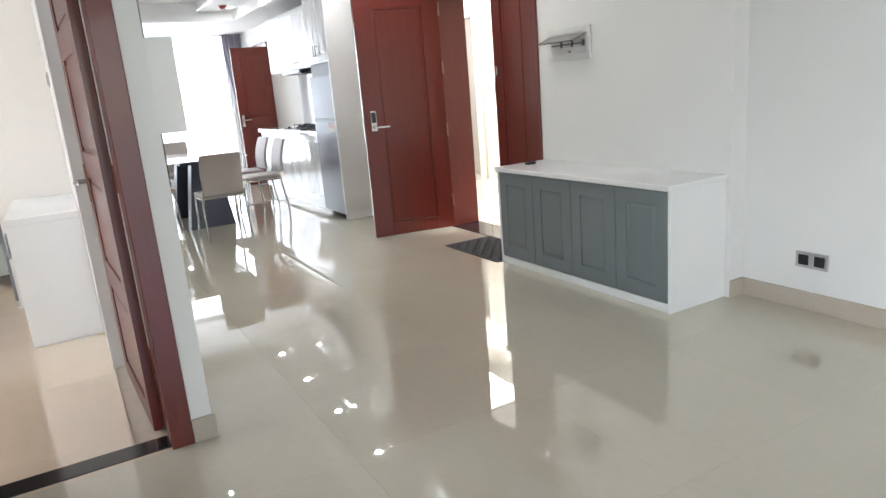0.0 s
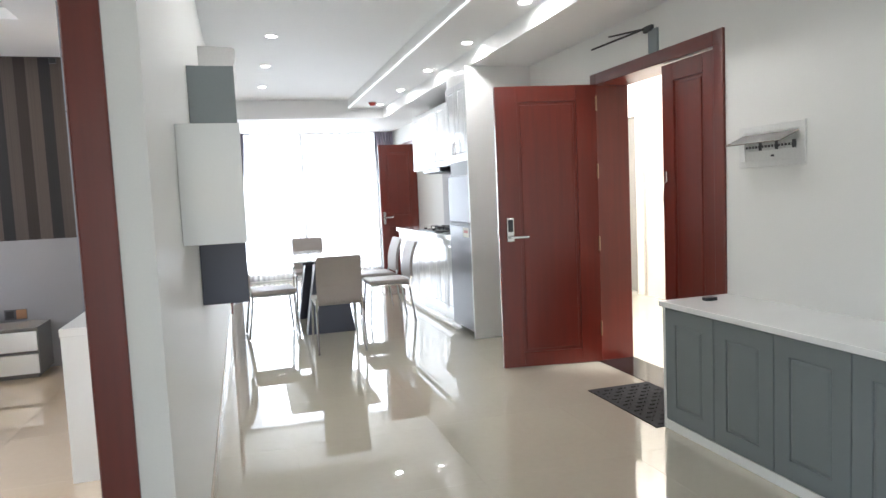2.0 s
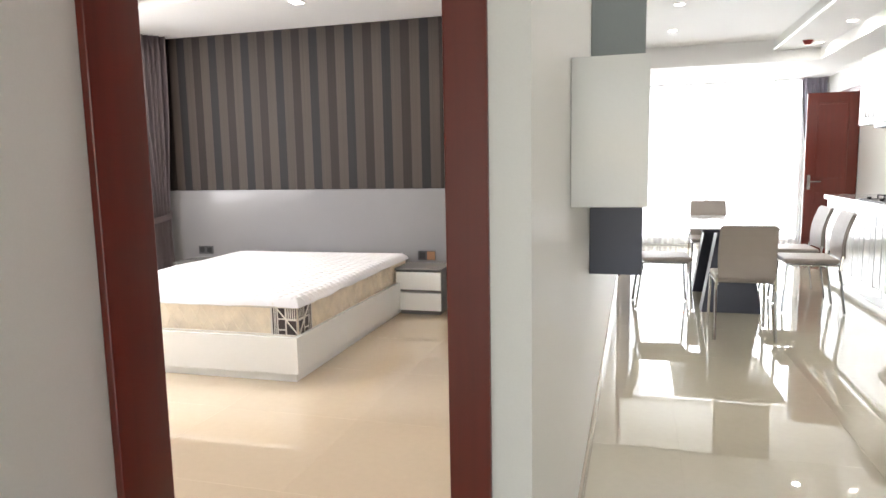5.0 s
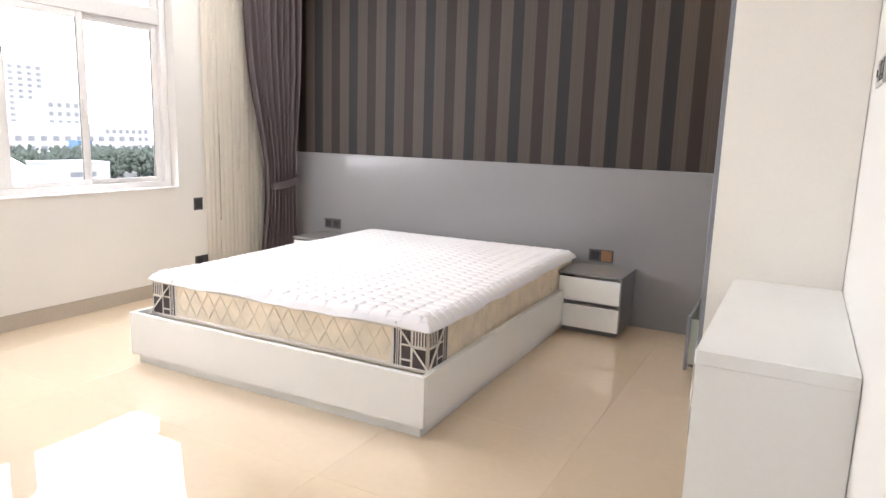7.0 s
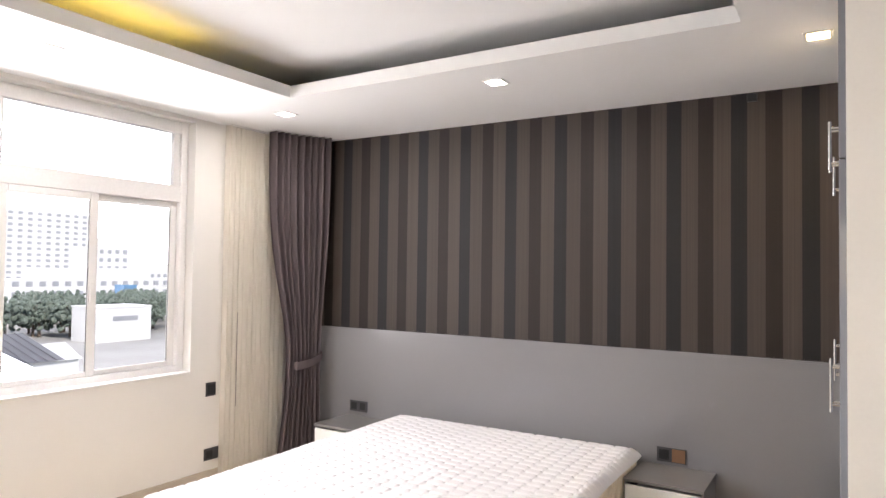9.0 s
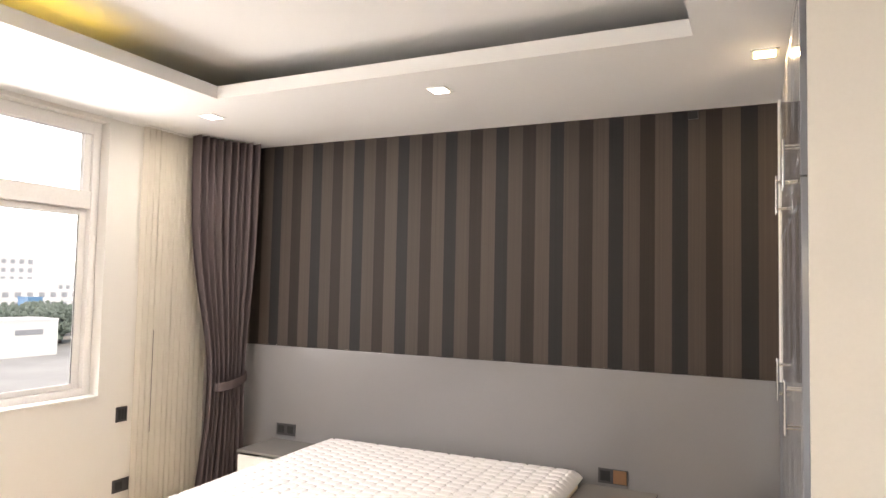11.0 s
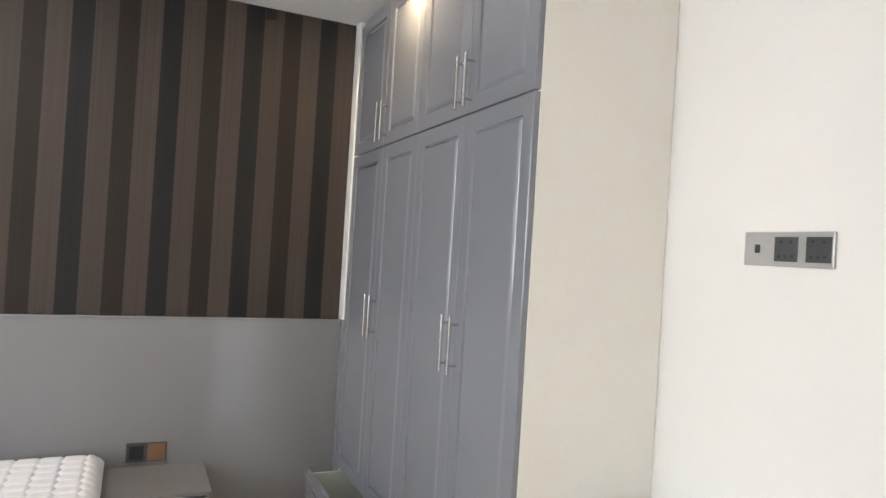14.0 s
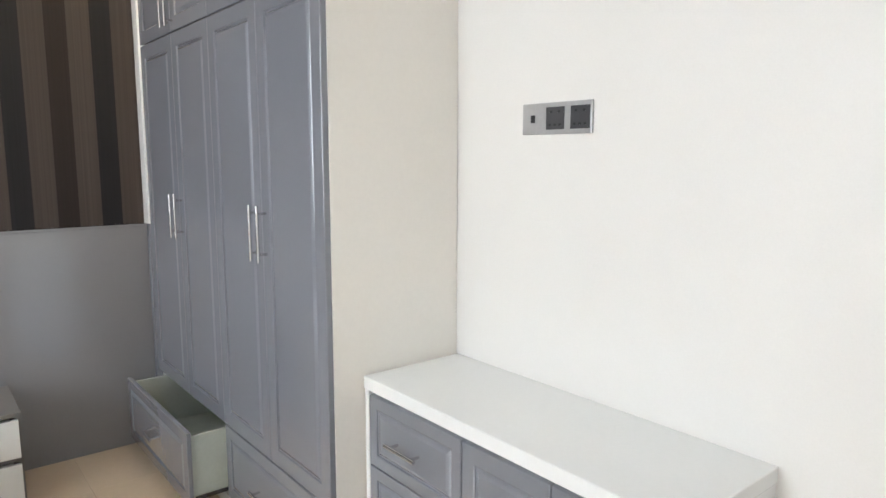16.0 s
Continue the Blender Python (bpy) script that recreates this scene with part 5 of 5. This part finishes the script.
def tree(x, y, h, seed):
    rnd = random.Random(seed)
    t = thing("tree", "leafy green street tree among the buildings", "tree", "far trees", at=(x, y, GZ))
    bm = bmesh.new()
    bmesh.ops.create_cone(bm, cap_ends=True, segments=7, radius1=0.35, radius2=0.15, depth=h * 0.55, matrix=Matrix.Translation((0, 0, h * 0.275)))
    for k in range(4):
        a = rnd.uniform(0, 6.28)
        rod(bm, (0, 0, h * 0.4), (math.cos(a) * h * 0.22, math.sin(a) * h * 0.22, h * 0.7), 0.09, 5)
    part("trunk", bm, M_TRUNK, t)
    bm = bmesh.new()
    for k in range(230):
        a, r = rnd.uniform(0, 6.28), h * 0.46 * math.sqrt(rnd.random())
        z = h * (0.6 + rnd.gauss(0, 0.14))
        bmesh.ops.create_icosphere(bm, subdivisions=1, radius=rnd.uniform(0.35, 0.9), matrix=Matrix.Translation((math.cos(a) * r, math.sin(a) * r, z)) @ Euler((rnd.random() * 3, rnd.random() * 3, 0)).to_matrix().to_4x4() @ Matrix.Diagonal((1, 0.8, 0.55, 1)))
    tagged(part("crown", bm, M_LEAF, t), kind="stuff")
    return t


rt = random.Random(5)
base = tree(-150, 80, 9, 1)
for k in range(60):
    copy_thing(base, pose(-rt.uniform(140, 185), 62 + k * 1.5 + rt.uniform(-1, 1), GZ, 0, 0, rt.uniform(0, 360)))


def low_house(x, y, w, d, h, mat, name, label, rise=1.9):
    t = thing(name, label, "building", "low roofs", at=(x, y, GZ))
    part("wall", boxes((-d / 2, -w / 2, 0, d / 2, w / 2, h)), M_CONC, t)
    bm = bmesh.new()
    v = [bm.verts.new(p) for p in ((-d / 2 - .4, -w / 2 - .4, h), (d / 2 + .4, -w / 2 - .4, h), (d / 2 + .4, w / 2 + .4, h), (-d / 2 - .4, w / 2 + .4, h), (0, -w / 2 - .4, h + rise), (0, w / 2 + .4, h + rise))]
    for f in ((0, 1, 4), (1, 2, 5, 4), (2, 3, 5), (3, 0, 4, 5), (3, 2, 1, 0)):
        bm.faces.new([v[i] for i in f])
    bmesh.ops.recalc_face_normals(bm, faces=bm.faces)
    part("roof", bm, mat, t)
    return t


low_house(-66, 27.5, 17, 14, 7.2, M_ROOF, "house", "low house with a dark ribbed pitched roof")
low_house(-92, 50, 9, 8, 3, M_CONC, "house", "low pale house with a light roof")
roof = bpy.data.objects["house"]
for k in range(22):
    y = -8.6 + k * 0.8
    part("roof_rib", rod(bmesh.new(), (7.4, y, 7.24), (0.0, y, 9.14), 0.06, 5), M_ROOF, roof)


def flat_building(x, y, w, d, h, mat, label):
    t = thing("flat_building", label, "building", "low roofs", at=(x, y, GZ))
    part("wall", boxes((-d, -w / 2, 0, 0, w / 2, h)), mat, t)
    part("parapet", boxes((-d - 0.1, -w / 2 - 0.1, h + 0.001, 0.1, w / 2 + 0.1, h + 0.35)), mat, t)
    part("window_band", boxes((0.0, -w * 0.22, h * 0.62, 0.12, w * 0.24, h * 0.76)), M_WINF, t)
    return t


M_BLUE = material("blue_glazing", (0.12, 0.25, 0.42), 0.2, vary=0.1, scale=0.5, bump=0.0)
flat_building(-127, 86.4, 12, 9, 6.9, M_CONC, "low flat-roofed white building with a window band")
flat_building(-200, 135.4, 4.6, 5, 9.0, M_BLUE, "small building with blue glazing")


# ---------------------------------------------------------------- floor tiles
def tiles(parent, x0, y0, x1, y1, s, mat, px=0.0, py=0.0):
    cache = {}
    g = 0.0003
    nx0, ny0 = math.floor((x0 - px) / s), math.floor((y0 - py) / s)
    for i in range(nx0, math.ceil((x1 - px) / s)):
        for k in range(ny0, math.ceil((y1 - py) / s)):
            a, b = max(x0, px + i * s), min(x1, px + (i + 1) * s)
            c, d = max(y0, py + k * s), min(y1, py + (k + 1) * s)
            if b - a < 0.01 or d - c < 0.01:
                continue
            key = (round(b - a, 3), round(d - c, 3))
            if key not in cache:
                me = bpy.data.meshes.new("tile")
                bm = bmesh.new()
                box(bm, g, g, -0.004, key[0] - g, key[1] - g, 0.0)
                bmesh.ops.bevel(bm, geom=[e for e in bm.edges if all(v.co.z > -0.001 for v in e.verts)], offset=0.0003, segments=1, affect='EDGES')
                bm.normal_update()
                bm.to_mesh(me)
                bm.free()
                me.materials.append(mat)
                cache[key] = me
            o = new("tile", cache[key])
            o.parent = parent
            o.location = (a, c, 0)


fl = bpy.data.objects["floor"]
flb = bpy.data.objects["floor_bedroom"]
tiles(fl, LIV_L, LIV_B, LIV_R, DOOR_Y0, 0.8, M_TILE, 0.12, 0.15)
tiles(fl, HALL_L, DOOR_Y0, HALL_R, WIN_Y, 0.8, M_TILE, 0.12, 0.15)
tiles(fl, HALL_R, 3.6, 6.35, 10.2, 0.8, M_TILE, 0.12, 0.15)
tiles(flb, BED_L, DOOR_Y1, BED_R, BED_F, 0.8, M_TILEB, 0.12, 0.15)
tiles(flb, DO_L, DOOR_Y0, DO_R, DOOR_Y1, 0.8, M_TILEB, 0.12, 0.15)
